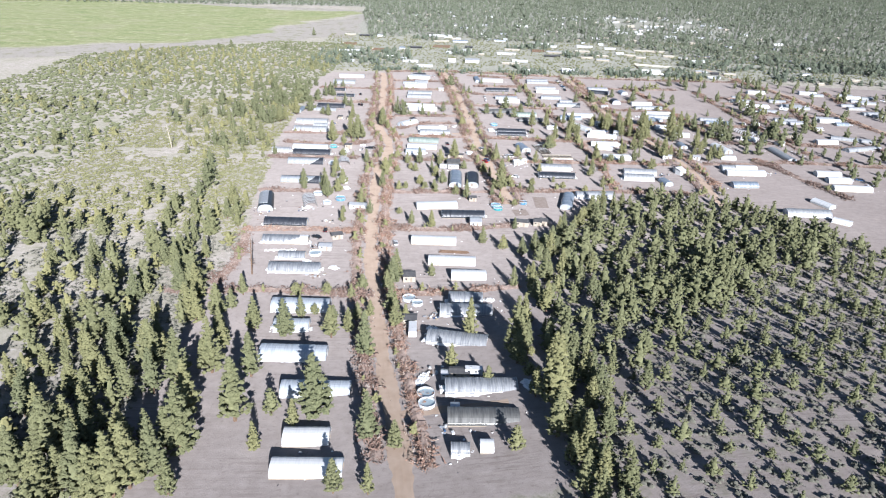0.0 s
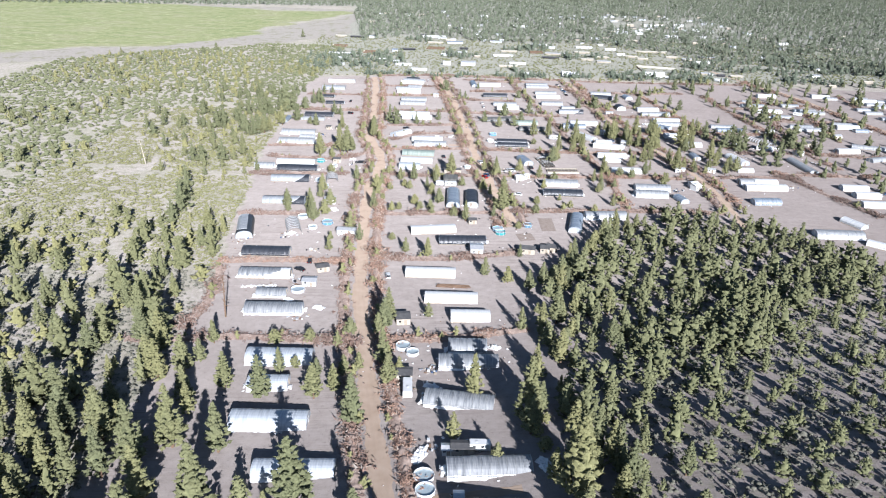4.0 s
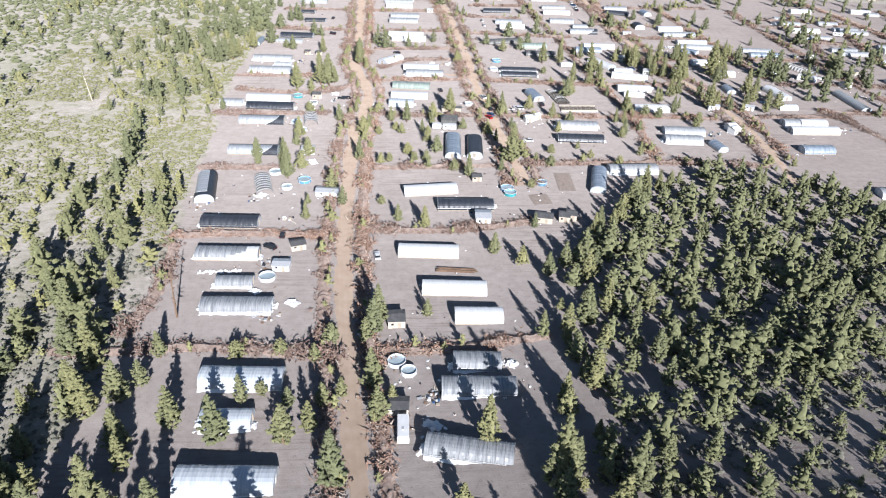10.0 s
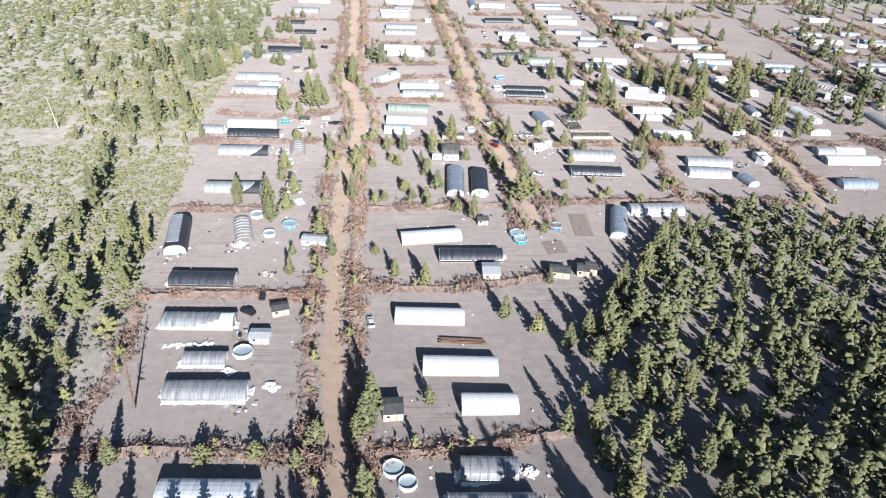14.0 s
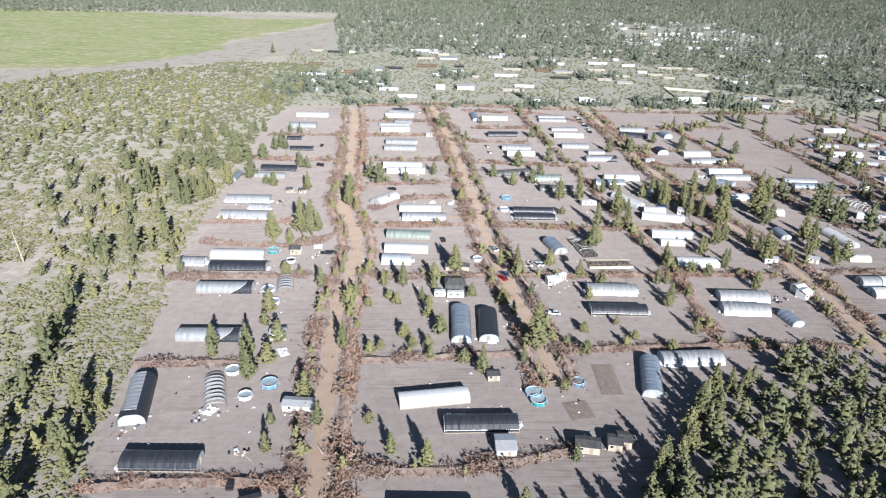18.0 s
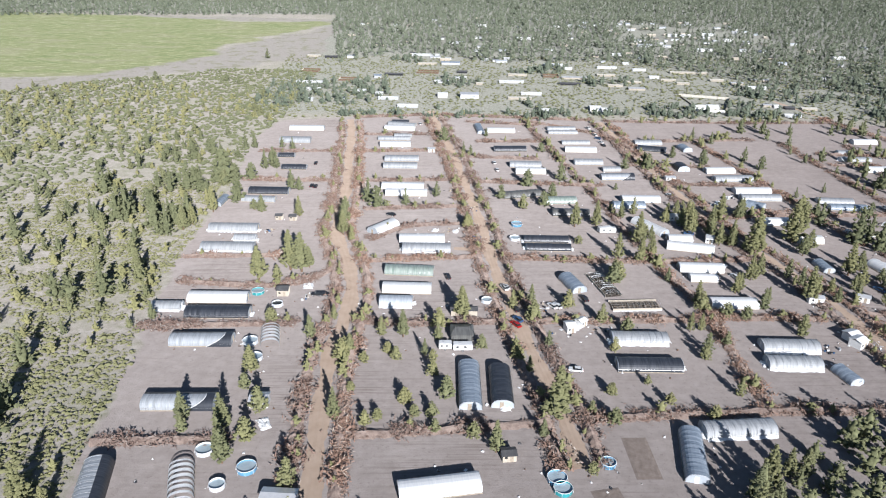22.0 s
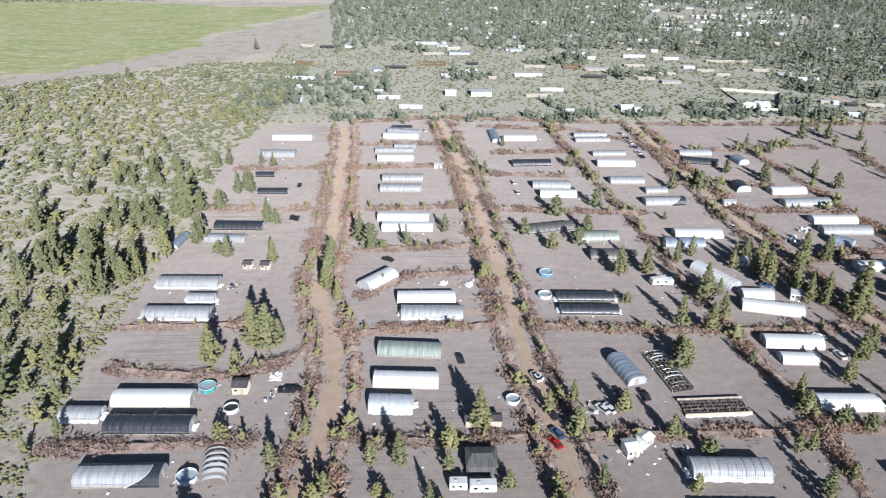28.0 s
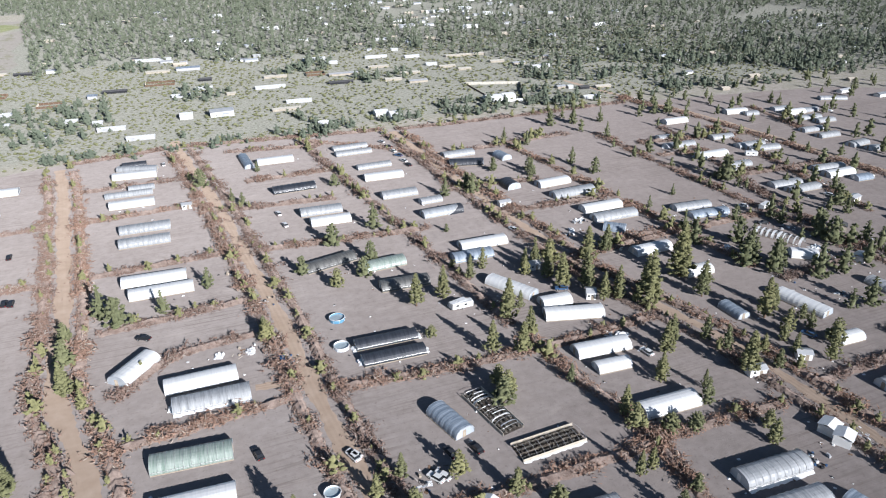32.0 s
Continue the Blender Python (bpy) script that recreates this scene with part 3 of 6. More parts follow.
pine(22, 297, 8); pine(31, 252, 9); pine(-65, 360.9, 6.8); pine(-53, 353, 11); pine(-47.6, 357.4, 7.5)
pine(-34, 340.8, 8.8); pine(-28.8, 328.5, 7.8); pine(0, 312, 9); pine(-15.3, 329.6, 3.4); pine(-38.5, 408, 8.5)
pine(-27, 395, 7.7); pine(-24.9, 399.4, 7.1); pine(-8.6, 408, 10.6); pine(-15.6, 409.2, 7.3); pine(3, 414, 7.7)
pine(-7.1, 373, 5.2); pine(-46.8, 369.4, 8.3); pine(-53, 380, 5.5); pine(16.5, 352.2, 10.2); pine(34.3, 365.5, 17.4)
pine(37.6, 401.7, 6.3); pine(48.4, 426.9, 7.5); pine(16.2, 400.7, 5.5); pine(88.4, 375.5, 6.7); pine(85, 394, 5.5)
pine(51.9, 376.5, 4.1); pine(39.5, 344.4, 3.6); pine(121.1, 431.5, 6.3); pine(114.8, 441.2, 7.1); pine(157.4, 440.8, 6.4)
pine(95, 430, 9.9); pine(37, 314, 6); pine(170, 434, 8.8); pine(-63.6, 449.1, 14.3); pine(-53.3, 457.6, 17)
pine(-48.8, 456, 16.9); pine(-53, 418, 5.5); pine(-36.8, 492.6, 11.8); pine(-32, 419, 6.6); pine(76, 467.7, 11.6)
pine(84.2, 464.5, 11); pine(71.7, 449.3, 7.8); pine(58, 417, 7.7); pine(11, 421, 12.1); pine(29, 427, 7.7)
pine(36, 431, 7.7); pine(35.2, 419.8, 7.5); pine(65, 501.6, 12.2); pine(74.8, 502.7, 12.6); pine(94.8, 487, 6.9)
pine(91, 488, 8.8); pine(91, 473, 9.9); pine(121.6, 490.7, 15); pine(117, 498, 9.9); pine(137, 479, 15.4)
pine(127, 453, 9.9); pine(89.9, 447.5, 6.3); pine(94.8, 425.3, 7.7); pine(102, 421, 5.5); pine(90, 412, 6.6)
pine(87, 398, 7.7); pine(95, 402.7, 5.1); pine(63.1, 483, 4); pine(107, 507, 7.7); pine(120, 513, 8.8)
pine(142.2, 510.5, 10.9); pine(58, 399, 5.5); pine(65, 411, 5.5); pine(17, 500, 6.6); pine(-28.9, 532.6, 12.3)
pine(-24.2, 525.1, 11.8); pine(-10.9, 529, 8.4); pine(4, 541, 7.7); pine(35.5, 537.7, 7.9); pine(44.6, 523.4, 7.6)
pine(55, 527.4, 8.4); pine(125, 413, 5.5); pine(141.8, 437.5, 8); pine(162, 453, 14.3); pine(162, 444, 8.8)
pine(170, 443, 6.6); pine(162, 428, 9.9); pine(155, 434, 7.7); pine(113.7, 493.6, 13.8); pine(127.1, 480.3, 12.7)
pine(133.2, 472.4, 20.6); pine(95.3, 516.8, 8.8); pine(153, 471, 9.9); pine(182, 483, 12.1); pine(187, 475, 13.2)
pine(198, 466, 13.2); pine(146, 431, 6.6); pine(209, 466, 11); pine(50.9, 556.2, 10); pine(21, 617, 6.6)
pine(67, 618, 6.6); pine(10, 641, 9.9); pine(17, 504, 6.6); pine(-83, 585, 9.9); pine(-86, 589, 8.8)
pine(-103, 624, 9.9); pine(-80, 620, 7.7); pine(-59, 513.6, 10.2); pine(-77, 519, 8.8); pine(-100, 564, 9.9)
pine(-39, 523, 6.6); pine(-38, 496, 7.7); pine(-38, 509, 8.8); pine(37, 652, 5.5); pine(182, 601, 8.8)
pine(185, 585, 8.8); pine(121, 591, 8.8); pine(142, 607, 7.7); pine(158, 600, 7.7); pine(221, 512, 9.9)
pine(221, 506, 8.8); pine(192, 498, 12.1); pine(194, 493, 9.9); pine(145, 514, 9.9); pine(177, 504, 11)
pine(269, 524, 9.9); pine(224, 484, 12.1); pine(239, 558, 8.8); pine(183, 540, 5.5); pine(176, 637, 7.7)
pine(205, 663, 9.9); pine(219, 661, 9.9); pine(222, 631, 8.8); pine(235, 658, 8.8); pine(168, 648, 7.7)
pine(274, 659, 9.9); pine(284, 659, 11); pine(357, 645, 7.7); pine(356, 651, 7.7); pine(432, 655, 8.8)
pine(253, 503, 7.7); pine(30, 290, 7); pine(37, 283, 9); pine(48, 280, 12); pine(50, 263, 12)
pine(43, 257, 14); pine(38, 243, 8); pine(46, 247, 7); pine(-105.1, 561.8, 18.6); pine(-94, 570, 7.7)
pine(-108.9, 544.3, 8); pine(-108, 559, 9.9); pine(-108, 622, 7.7); pine(-108, 603, 7.7); pine(-165, 621, 6.6)
pine(-133.6, 602.8, 11.8); pine(-230, 825, 8.8); pine(-170, 824, 7.7); pine(-157, 811, 7.7); pine(-159, 940, 9.9)
pine(-238, 806, 7.7); pine(-126, 651, 6.6); pine(-109, 694, 5.5); pine(-87, 625, 6.6); pine(-89, 584.7, 10.6)
pine(-86, 593, 9.9); pine(-91.9, 565.1, 9.9); pine(-92, 531, 8.8); pine(-70, 557, 8.8); pine(-68.8, 551, 8.8)
pine(-175, 512, 9.9); pine(-162, 512, 8.8); pine(-152, 512, 9.9); pine(-136, 512, 14.3); pine(-131, 526, 9.9)
pine(-112, 521, 8.8); pine(-113, 546, 11); pine(-111, 491, 11); pine(-104, 503, 11); pine(-182, 536, 6.6)
pine(-121, 615, 6.6); pine(-140, 594, 7.7); pine(-148, 508, 8.8); pine(-190, 541, 9.9); pine(-183, 504, 8.8)
pine(88, 482, 15.4); pine(69, 446, 8.8); pine(88, 511, 9.9); pine(113, 502, 11); pine(132, 507, 14.3)
pine(122, 481, 11); pine(155, 485, 19.8); pine(122, 449, 11); pine(112, 438, 8.8); pine(117, 426, 8.8)
pine(136, 432, 14.3); pine(137, 450, 8.8); pine(108, 419, 5.5); pine(86, 411, 7.7); pine(180, 514, 9.9)
pine(122, 408, 7.7); pine(164, 495, 15.4); pine(-132, 600, 9.9); pine(-124, 611, 9.9); pine(-121, 550, 12.1)
pine(-119, 556, 11); pine(-128, 547, 12.1); pine(-126, 518, 9.9); pine(-138, 519, 13.2); pine(-139, 508, 13.2)
pine(-120, 501, 12.1); pine(-112, 504, 11); pine(-106.4, 497, 11.7); pine(-99.3, 518.3, 13.3); pine(-167, 625, 9.9)
pine(-149, 607, 7.7); pine(-157, 584, 9.9); pine(-147, 595, 6.6); pine(-81.2, 521.6, 5.3); pine(-121, 571, 6.6)
pine(-136, 552, 7.7); pine(-141, 515, 9.9); pine(-159, 544, 11); pine(-131, 627, 6.6); pine(-144, 621, 6.6)
pine(-146, 611, 6.6); pine(-183, 637, 5.5); pine(-187, 619, 6.6); pine(-140, 642, 6.6); pine(-204, 634, 6.6)
pine(-154, 639, 6.6); pine(-175, 576, 7.7); pine(-118, 514, 8.8); pine(-109, 514, 9.9); pine(-132, 435, 11)
pine(-127, 435, 9.9); pine(-116, 437, 12.1); pine(-107, 447, 13.2); pine(-157, 462, 8.8); pine(-150, 476, 6.6)
pine(-133, 479, 7.7); pine(-173, 488, 8.8); pine(-124, 488, 6.6); pine(-122, 393, 11); pine(-115, 370, 11)
pine(-118, 410, 5.5); pine(-93, 420, 6.6); pine(-53, 388, 9.9); pine(-66, 365, 9.9); pine(-55, 363, 11)
pine(-95, 165, 17); pine(-87, 162, 16); pine(-81, 160, 15); pine(-73, 160, 14); pine(-63, 162, 13)
pine(-19, 145, 10); pine(-11, 144, 9); pine(-66, 150, 14); pine(36, 138, 12); pine(33, 158, 14)
pine(27, 195, 11); pine(35, 148, 9); pine(30, 176, 10); pine(-57, 146, 12); pine(-77, 148, 12)
pine(-51.5, 348.8, 10.7); pine(-41, 328.6, 4); pine(-26.1, 366.6, 10.1); pine(11.2, 425.6, 9.6); pine(2.7, 406.5, 6.6)
pine(-1.6, 396.9, 6.4); pine(0.7, 386.1, 6); pine(4.5, 375, 7.8); pine(1.1, 360.5, 4.3); pine(67, 371.8, 3.9)
pine(77.3, 365.2, 4.6); pine(11.3, 358, 5); pine(29.4, 357.9, 6.1); pine(71.3, 454.1, 6.6); pine(171.7, 447.8, 5.6)
pine(-46.5, 459.9, 9.4); pine(-56.9, 449.8, 6); pine(-32.4, 485.8, 6.8); pine(-92, 535.4, 11.6); pine(-64.6, 549.3, 7.2)
pine(60.9, 538.5, 8.6); pine(69.7, 565, 11.7); pine(78, 566.3, 4.3); pine(109.5, 511.9, 8.1); pine(113.4, 511.8, 9.4)
pine(93.1, 491.9, 5.6); pine(155.7, 593.6, 8.9); pine(121.7, 585.6, 9.7); pine(109.1, 586.2, 9); pine(24.8, 611.7, 5.9)
pine(95.3, 550.9, 3.9); pine(-113.1, 495.9, 12.4); pine(-115.9, 492.6, 10.3); pine(-141.2, 523, 11); pine(-160.3, 551.6, 8.1)
pine(-134.4, 506.5, 9.9)


pine(-91.7, 317.9, 10.3); pine(-94.2, 336.3, 11.8); pine(-112.4, 344, 11.2); pine(-113, 358.4, 15.4); pine(-86.8, 324.4, 7.1)
pine(-86.6, 332.6, 8.1); pine(-84.4, 307.9, 8.3)
pine(187.9, 484.8, 9); pine(192, 478.3, 11); pine(168.4, 456.6, 9.2); pine(198.4, 445.8, 10.2); pine(191.2, 447, 7.1)
pine(138.8, 443.4, 8.6); pine(147.4, 438.2, 6.7); pine(158.7, 476.8, 9.6); pine(206.3, 515.3, 7.4); pine(224.3, 490, 11.7)
pine(236.3, 474.2, 9.1); pine(235.7, 479.7, 9.2); pine(234.5, 552.2, 13.5); pine(257.3, 511.3, 10.1); pine(201, 547.7, 5.3)
pine(222.5, 549.5, 4.9); pine(234.3, 544.4, 5.4)
pine(17.5, 503.5, 5.2, 5)

# trees and saplings along the foot of the hill
foot = random.Random(9)
for x, y in smooth_line(HILL_EDGE[1:7], 4.5):
    pine(x + (foot.uniform(0, 5) if y > 300 else foot.uniform(-8, 0)), y + foot.uniform(-4, 1), foot.choice((7, 9, 10, 12) if y > 300 else (3, 4, 5, 6, 8, 10)))

# tall trees on the western foot of the hill
for k in range(26):
    pine(36 + foot.uniform(0, 15), 96 + 3.6 * k + foot.uniform(-2, 2), foot.uniform(7, 13))

# tall pines west of the first lots
for k in range(40):
    x, y = foot.uniform(-116, -60), foot.uniform(165, 250)
    if x < left_edge(y) + 16 and all((x - u) ** 2 + (y - w) ** 2 > 36 for u, w in PLACED):
        pine(x, y, foot.uniform(8, 14))

# small saplings with long shadows on the ploughed lots
for x, y, h in SAPLINGS:
    pine(x, y, h)

scatter("distant_pines", DISTANT, LIGHT[:3], M["needles"], "single pines on the far lots and scrubland", "trees", 0.85, 1.1, seed=14)

# woods west of the lots
rng = np.random.default_rng(11)


def west_wood(x, y):
    e = left_edge(y) - 3
    if x > e or one(x, y, MEADOW_POLY) or one(x, y, WASH_POLY):
        return False
    n = noise.noise((x * 0.012, y * 0.012, 3.0))
    if y < 315:
        return n > -0.28 or x > e - 8
    if y < 350:
        return n > -0.1
    if y < 480:
        return n > 0.16
    if y < 640:
        return n > 0.0
    return n > -0.25


west = spread_out(rng, 9000, (-330, -74, 90, 800), west_wood, lambda x, y: 7.8 if y < 330 else 8.8)
west = [p for p in west if all((p[0] - u) ** 2 + (p[1] - w) ** 2 > 12 for u, w in PLACED)]
for k in range(16):
    pine(-116 + 3.6 * k + rng.uniform(-2, 2), 140 + rng.uniform(0, 16), rng.uniform(16, 20), k % 3)
near_west = [p for p in west if p[1] < 300 and p[0] > -135 and all((p[0] - u) ** 2 + (p[1] - w) ** 2 > 16 for u, w in PLACED)][:24]
for x, y in near_west:
    pine(x, y, rng.uniform(7, 15))
rest = [p for p in west if p not in set(near_west)]
tall = [p for p in rest if rng.uniform() < (0.45 if p[1] < 330 else 0.3 if p[1] < 620 else 0.1)]
low = [p for p in rest if p not in set(tall)]
scatter("west_woods", [(x, y, rng.uniform(7, 15) if y < 330 else rng.uniform(5, 9)) for x, y in tall], LIGHT[:3], M["needles"], "open wood of green pines on scrubland", "trees", 0.85, 1.2, seed=2)
scatter("west_junipers", [(x, y, rng.uniform(3.5, 8) if y < 330 else rng.uniform(2.4, 6)) for x, y in low], MID, M["juniper"], "olive junipers dotted over pale scrubland", "trees", 0.9, 1.4, seed=22)

# wooded hill
def crest(x):
    return float(np.interp(x, (20, 37, 68, 96, 135, 183, 300), (160, 171, 190, 231, 266, 292, 330)))


hill_wood = spread_out(rng, 17000, (21, 300, 60, 366), lambda x, y: one(x, y, HILL_POLY) and all((x - u) ** 2 + (y - w) ** 2 > 14 for u, w in PLACED if abs(x - u) < 4), lambda x, y: 6.0 if y > crest(x) and noise.noise((x * 0.03, y * 0.03, 7.0)) > -0.3 else 6.0)
hill_edge_trees = [p for p in hill_wood if p[0] < 62 and 165 < p[1] < 330][:12]
for x, y in hill_edge_trees:
    pine(x, y, rng.uniform(6, 12))
rest = [p for p in hill_wood if p not in set(hill_edge_trees)]
scatter("hill_woods", [(x, y, rng.uniform(5.0, 10.5) if y > crest(x) else rng.uniform(2.4, 6.2)) for x, y in rest], LIGHT, M["juniper"], "dense junipers and pines covering a low hill", "trees", 0.95, 1.3, seed=3)


# low brush
BRUSH = []
for n in range(6):
    r2 = np.random.default_rng(90 + n)
    a = np.arange(4) * 1.7 + r2.uniform(0, 0.8, 4)
    rr = np.array((0.1, 0.5, 0.65, 0.8))
    mid = np.stack([np.cos(a) * rr, np.sin(a) * rr, r2.uniform(0.25, 0.45, 4) * (1.2 - 0.6 * rr)], 1)
    v, f = clumps(r2, mid[:3], r2.uniform(0.3, 0.55, 3), squash=0.7)
    w, g = tufts(r2, mid + (0, 0, 0.15), np.full(4, 0.42), 3, 0.9, 0.35, thin=0.8, out=mid + (0, 0, 0.3), press=0.4)
    BRUSH.append((1.0, np.concatenate([v, w]), np.concatenate([f, g + len(v)])))


SHRUB = []
for n in range(4):
    r2 = np.random.default_rng(190 + n)
    SHRUB.append((1.0, *clumps(r2, r2.normal(size=(2, 3)) * (0.5, 0.5, 0.08) + (0, 0, 0.4), np.array((0.75, 0.55)), squash=0.8)))


def scrub_west(x, y):
    """Shrubs grow in patches, with pale ground between."""
    if x > left_edge(y) - 1 or one(x, y, MEADOW_POLY) or one(x, y, WASH_POLY):
        return False
    return noise.noise((x * 0.16, y * 0.11, 1.0)) + 0.7 * noise.noise((x * 0.035, y * 0.03, 6.0)) > -0.26


near_brush = spread_out(rng, 40000, (-200, -76, 130, 560), scrub_west, 1.6)
scatter("yellow_green_brush", [(x, y, rng.choice((0.55, 0.7, 0.9, 1.2)) * rng.uniform(0.8, 1.2)) for x, y in near_brush if y > 300], BRUSH, M["bitter"], "yellow-green bushes dotted over pale scrubland", "bushes", 1.3, 2.3, seed=4)
scatter("sagebrush", [(x, y, rng.uniform(0.6, 1.2)) for x, y in near_brush if y <= 300], BRUSH, M["sage"], "grey-green sagebrush under the pines", "bushes", 1.0, 1.6, seed=5)
far_brush = spread_out(rng, 26000, (-360, -90, 300, 880), lambda x, y: (x < -200 or y > 560) and scrub_west(x, y), 2.3)
scatter("far_scrub", [(x, y, rng.uniform(0.8, 1.7)) for x, y in far_brush], SHRUB, M["bitter"], "yellow-green scrub spreading far over the plain", "bushes", 1.2, 1.9, seed=6)
hill_brush = spread_out(rng, 9500, (24, 260, 80, 350), lambda x, y: one(x, y, HILL_POLY) and y < crest(x) + 45, 1.6)
scatter("hill_brush", [(x, y, rng.uniform(0.6, 1.5)) for x, y in hill_brush], BRUSH, M["sage"], "grey sagebrush between the trees of the hill", "bushes", 1.0, 1.6, seed=7)


# far forest and open plain north of the lots
def far_forest(x, y):
    if x < -130:
        return y > 1300 + 0.1 * (x + 400)
    edge = float(np.interp(x, (-130, -85, -34, 76, 191, 277, 362, 500, 900), (1225, 915, 975, 920, 930, 835, 775, 690, 560)))
    n = noise.noise((x * 0.008, y * 0.008, 5.0))
    if y > edge:
        thin = 250 < x < 420 and 1050 < y < 1250
        return (n > -0.45 or y > 1300) and (not thin or noise.noise((x * 0.03, y * 0.03, 15.0)) > 0.05)
    return False


def plain_trees(x, y):
    n = noise.noise((x * 0.02, y * 0.02, 9.0))
    if x < -30 and 735 < y < 825:
        return n > -0.35
    if x > 195 and y < 815:
        return n > 0.3 - 0.005 * min(x - 195, 80) and not one(x, y, YARD)
    return n > 0.42


YARD = ((201, 776), (237, 763), (217, 720), (200, 722))
forest = spread_out(rng, 90000, (-1050, 1150, 560, 1950), far_forest, 6.2)
scatter("far_forest", [(x, y, rng.uniform(6, 11)) for x, y in forest], FAR, M["hazed_leaf"], "dark conifer forest reaching to the horizon", "forest", 0.9, 1.4, seed=8)
edge_trees = [(x, 706 + 0.02 * x + rng.normal() * 5, rng.uniform(2.5, 7)) for x in np.arange(-60, 270, 3.0) if noise.noise((x * 0.05, 0.0, 4.0)) > -0.1]
scatter("north_edge_trees", edge_trees, MID, M["hazed_leaf"], "line of junipers along the northern lot edge", "trees", 0.9, 1.3, seed=19)
plain_wood = spread_out(rng, 6500, (-130, 700, 690, 960), plain_trees, 5.4)
scatter("plain_trees", [(x, y, rng.uniform(3, 8)) for x, y in plain_wood], MID, M["hazed_leaf"], "scattered junipers on the grey plain", "trees", 0.95, 1.4, seed=9)
plain_shrubs = spread_out(rng, 16000, (-140, 480, 700, 960), lambda x, y: noise.noise((x * 0.05, y * 0.05, 12.0)) > -0.25, 3.2)
scatter("plain_shrubs", [(x, y, rng.uniform(0.5, 1.3)) for x, y in plain_shrubs], SHRUB, M["bitter"], "grey-green shrubs all over the flat plain", "bushes", 1.2, 2.0, seed=29)
east = spread_out(rng, 2600, (215, 560, 330, 690), lambda x, y: noise.noise((x * 0.03, y * 0.015, 2.0)) > 0.0, 13.0)
scatter("east_trees", [(x, y, rng.uniform(5, 11)) for x, y in east], MID[:1] + MID[3:], M["needles"], "pines standing among the far eastern lots", "trees", 0.75, 1.0, seed=10)


# ---- rows of bulldozed brush ----
STICKS = []
for n in range(6):
    r2 = np.random.default_rng(120 + n)
    c = r2.normal(size=(14, 3)) * (0.5, 0.5, 0.17) + (0, 0, 0.4)
    STICKS.append((1.0, *tufts(r2, c, r2.uniform(0.28, 0.58, 14), 2, 0.9, 0.3, 0.5)))


def windrow(pts, wide=2.2, high=1.2, thick=3.2, material="dead", seed=1, label="row of bulldozed red-brown dead brush"):
    """A heaped row: an uneven earth bank with dead brush all over it."""
    r2 = np.random.default_rng(seed)
    line = smooth_line(pts, 1.0)
    way = np.gradient(line, axis=0)
    side = np.stack([way[:, 1], -way[:, 0]], 1) / np.linalg.norm(way, axis=1)[:, None]
    places = []
    for p, s in zip(line, side):
        lump = 0.55 + 0.75 * noise.noise((p[0] * 0.12, p[1] * 0.12, seed)) + 0.3
        for _ in range(r2.poisson(max(0.3, thick * lump))):
            o = r2.normal() * wide * 0.34
            x, y = p + s * o + r2.uniform(-0.5, 0.5, 2)
            places.append((x, y, high * r2.uniform(0.5, 1.25) * max(0.35, lump)))
    v, f, prof = [], [], ((-1, 0), (-0.55, 0.6), (-0.1, 1), (0.4, 0.75), (1, 0))
    for p, s in zip(line, side):
        k = max(0.4, 0.75 + 0.6 * noise.noise((p[0] * 0.15, p[1] * 0.15, seed + 4))) * r2.uniform(0.75, 1.2)
        for c, z in prof:
            x, y = p + s * c * wide * 0.58 * r2.uniform(0.75, 1.25)
            v.append((x, y, hill(x, y) + (z * high * 0.75 * k if z else -0.1)))
    m = len(prof)
    f = [(i * m + j, i * m + j + 1, (i + 1) * m + j + 1, (i + 1) * m + j) for i in range(len(line) - 1) for j in range(m - 1)]
    tagged(new("earth_bank", soup("earth_bank", v, f, M["bank"])), "low bulldozed earth bank under dead brush", "bank", kind="structure")
    return scatter("brush_row", places, STICKS, M[material], label, "brush pile", 0.9, 1.6, seed=seed)


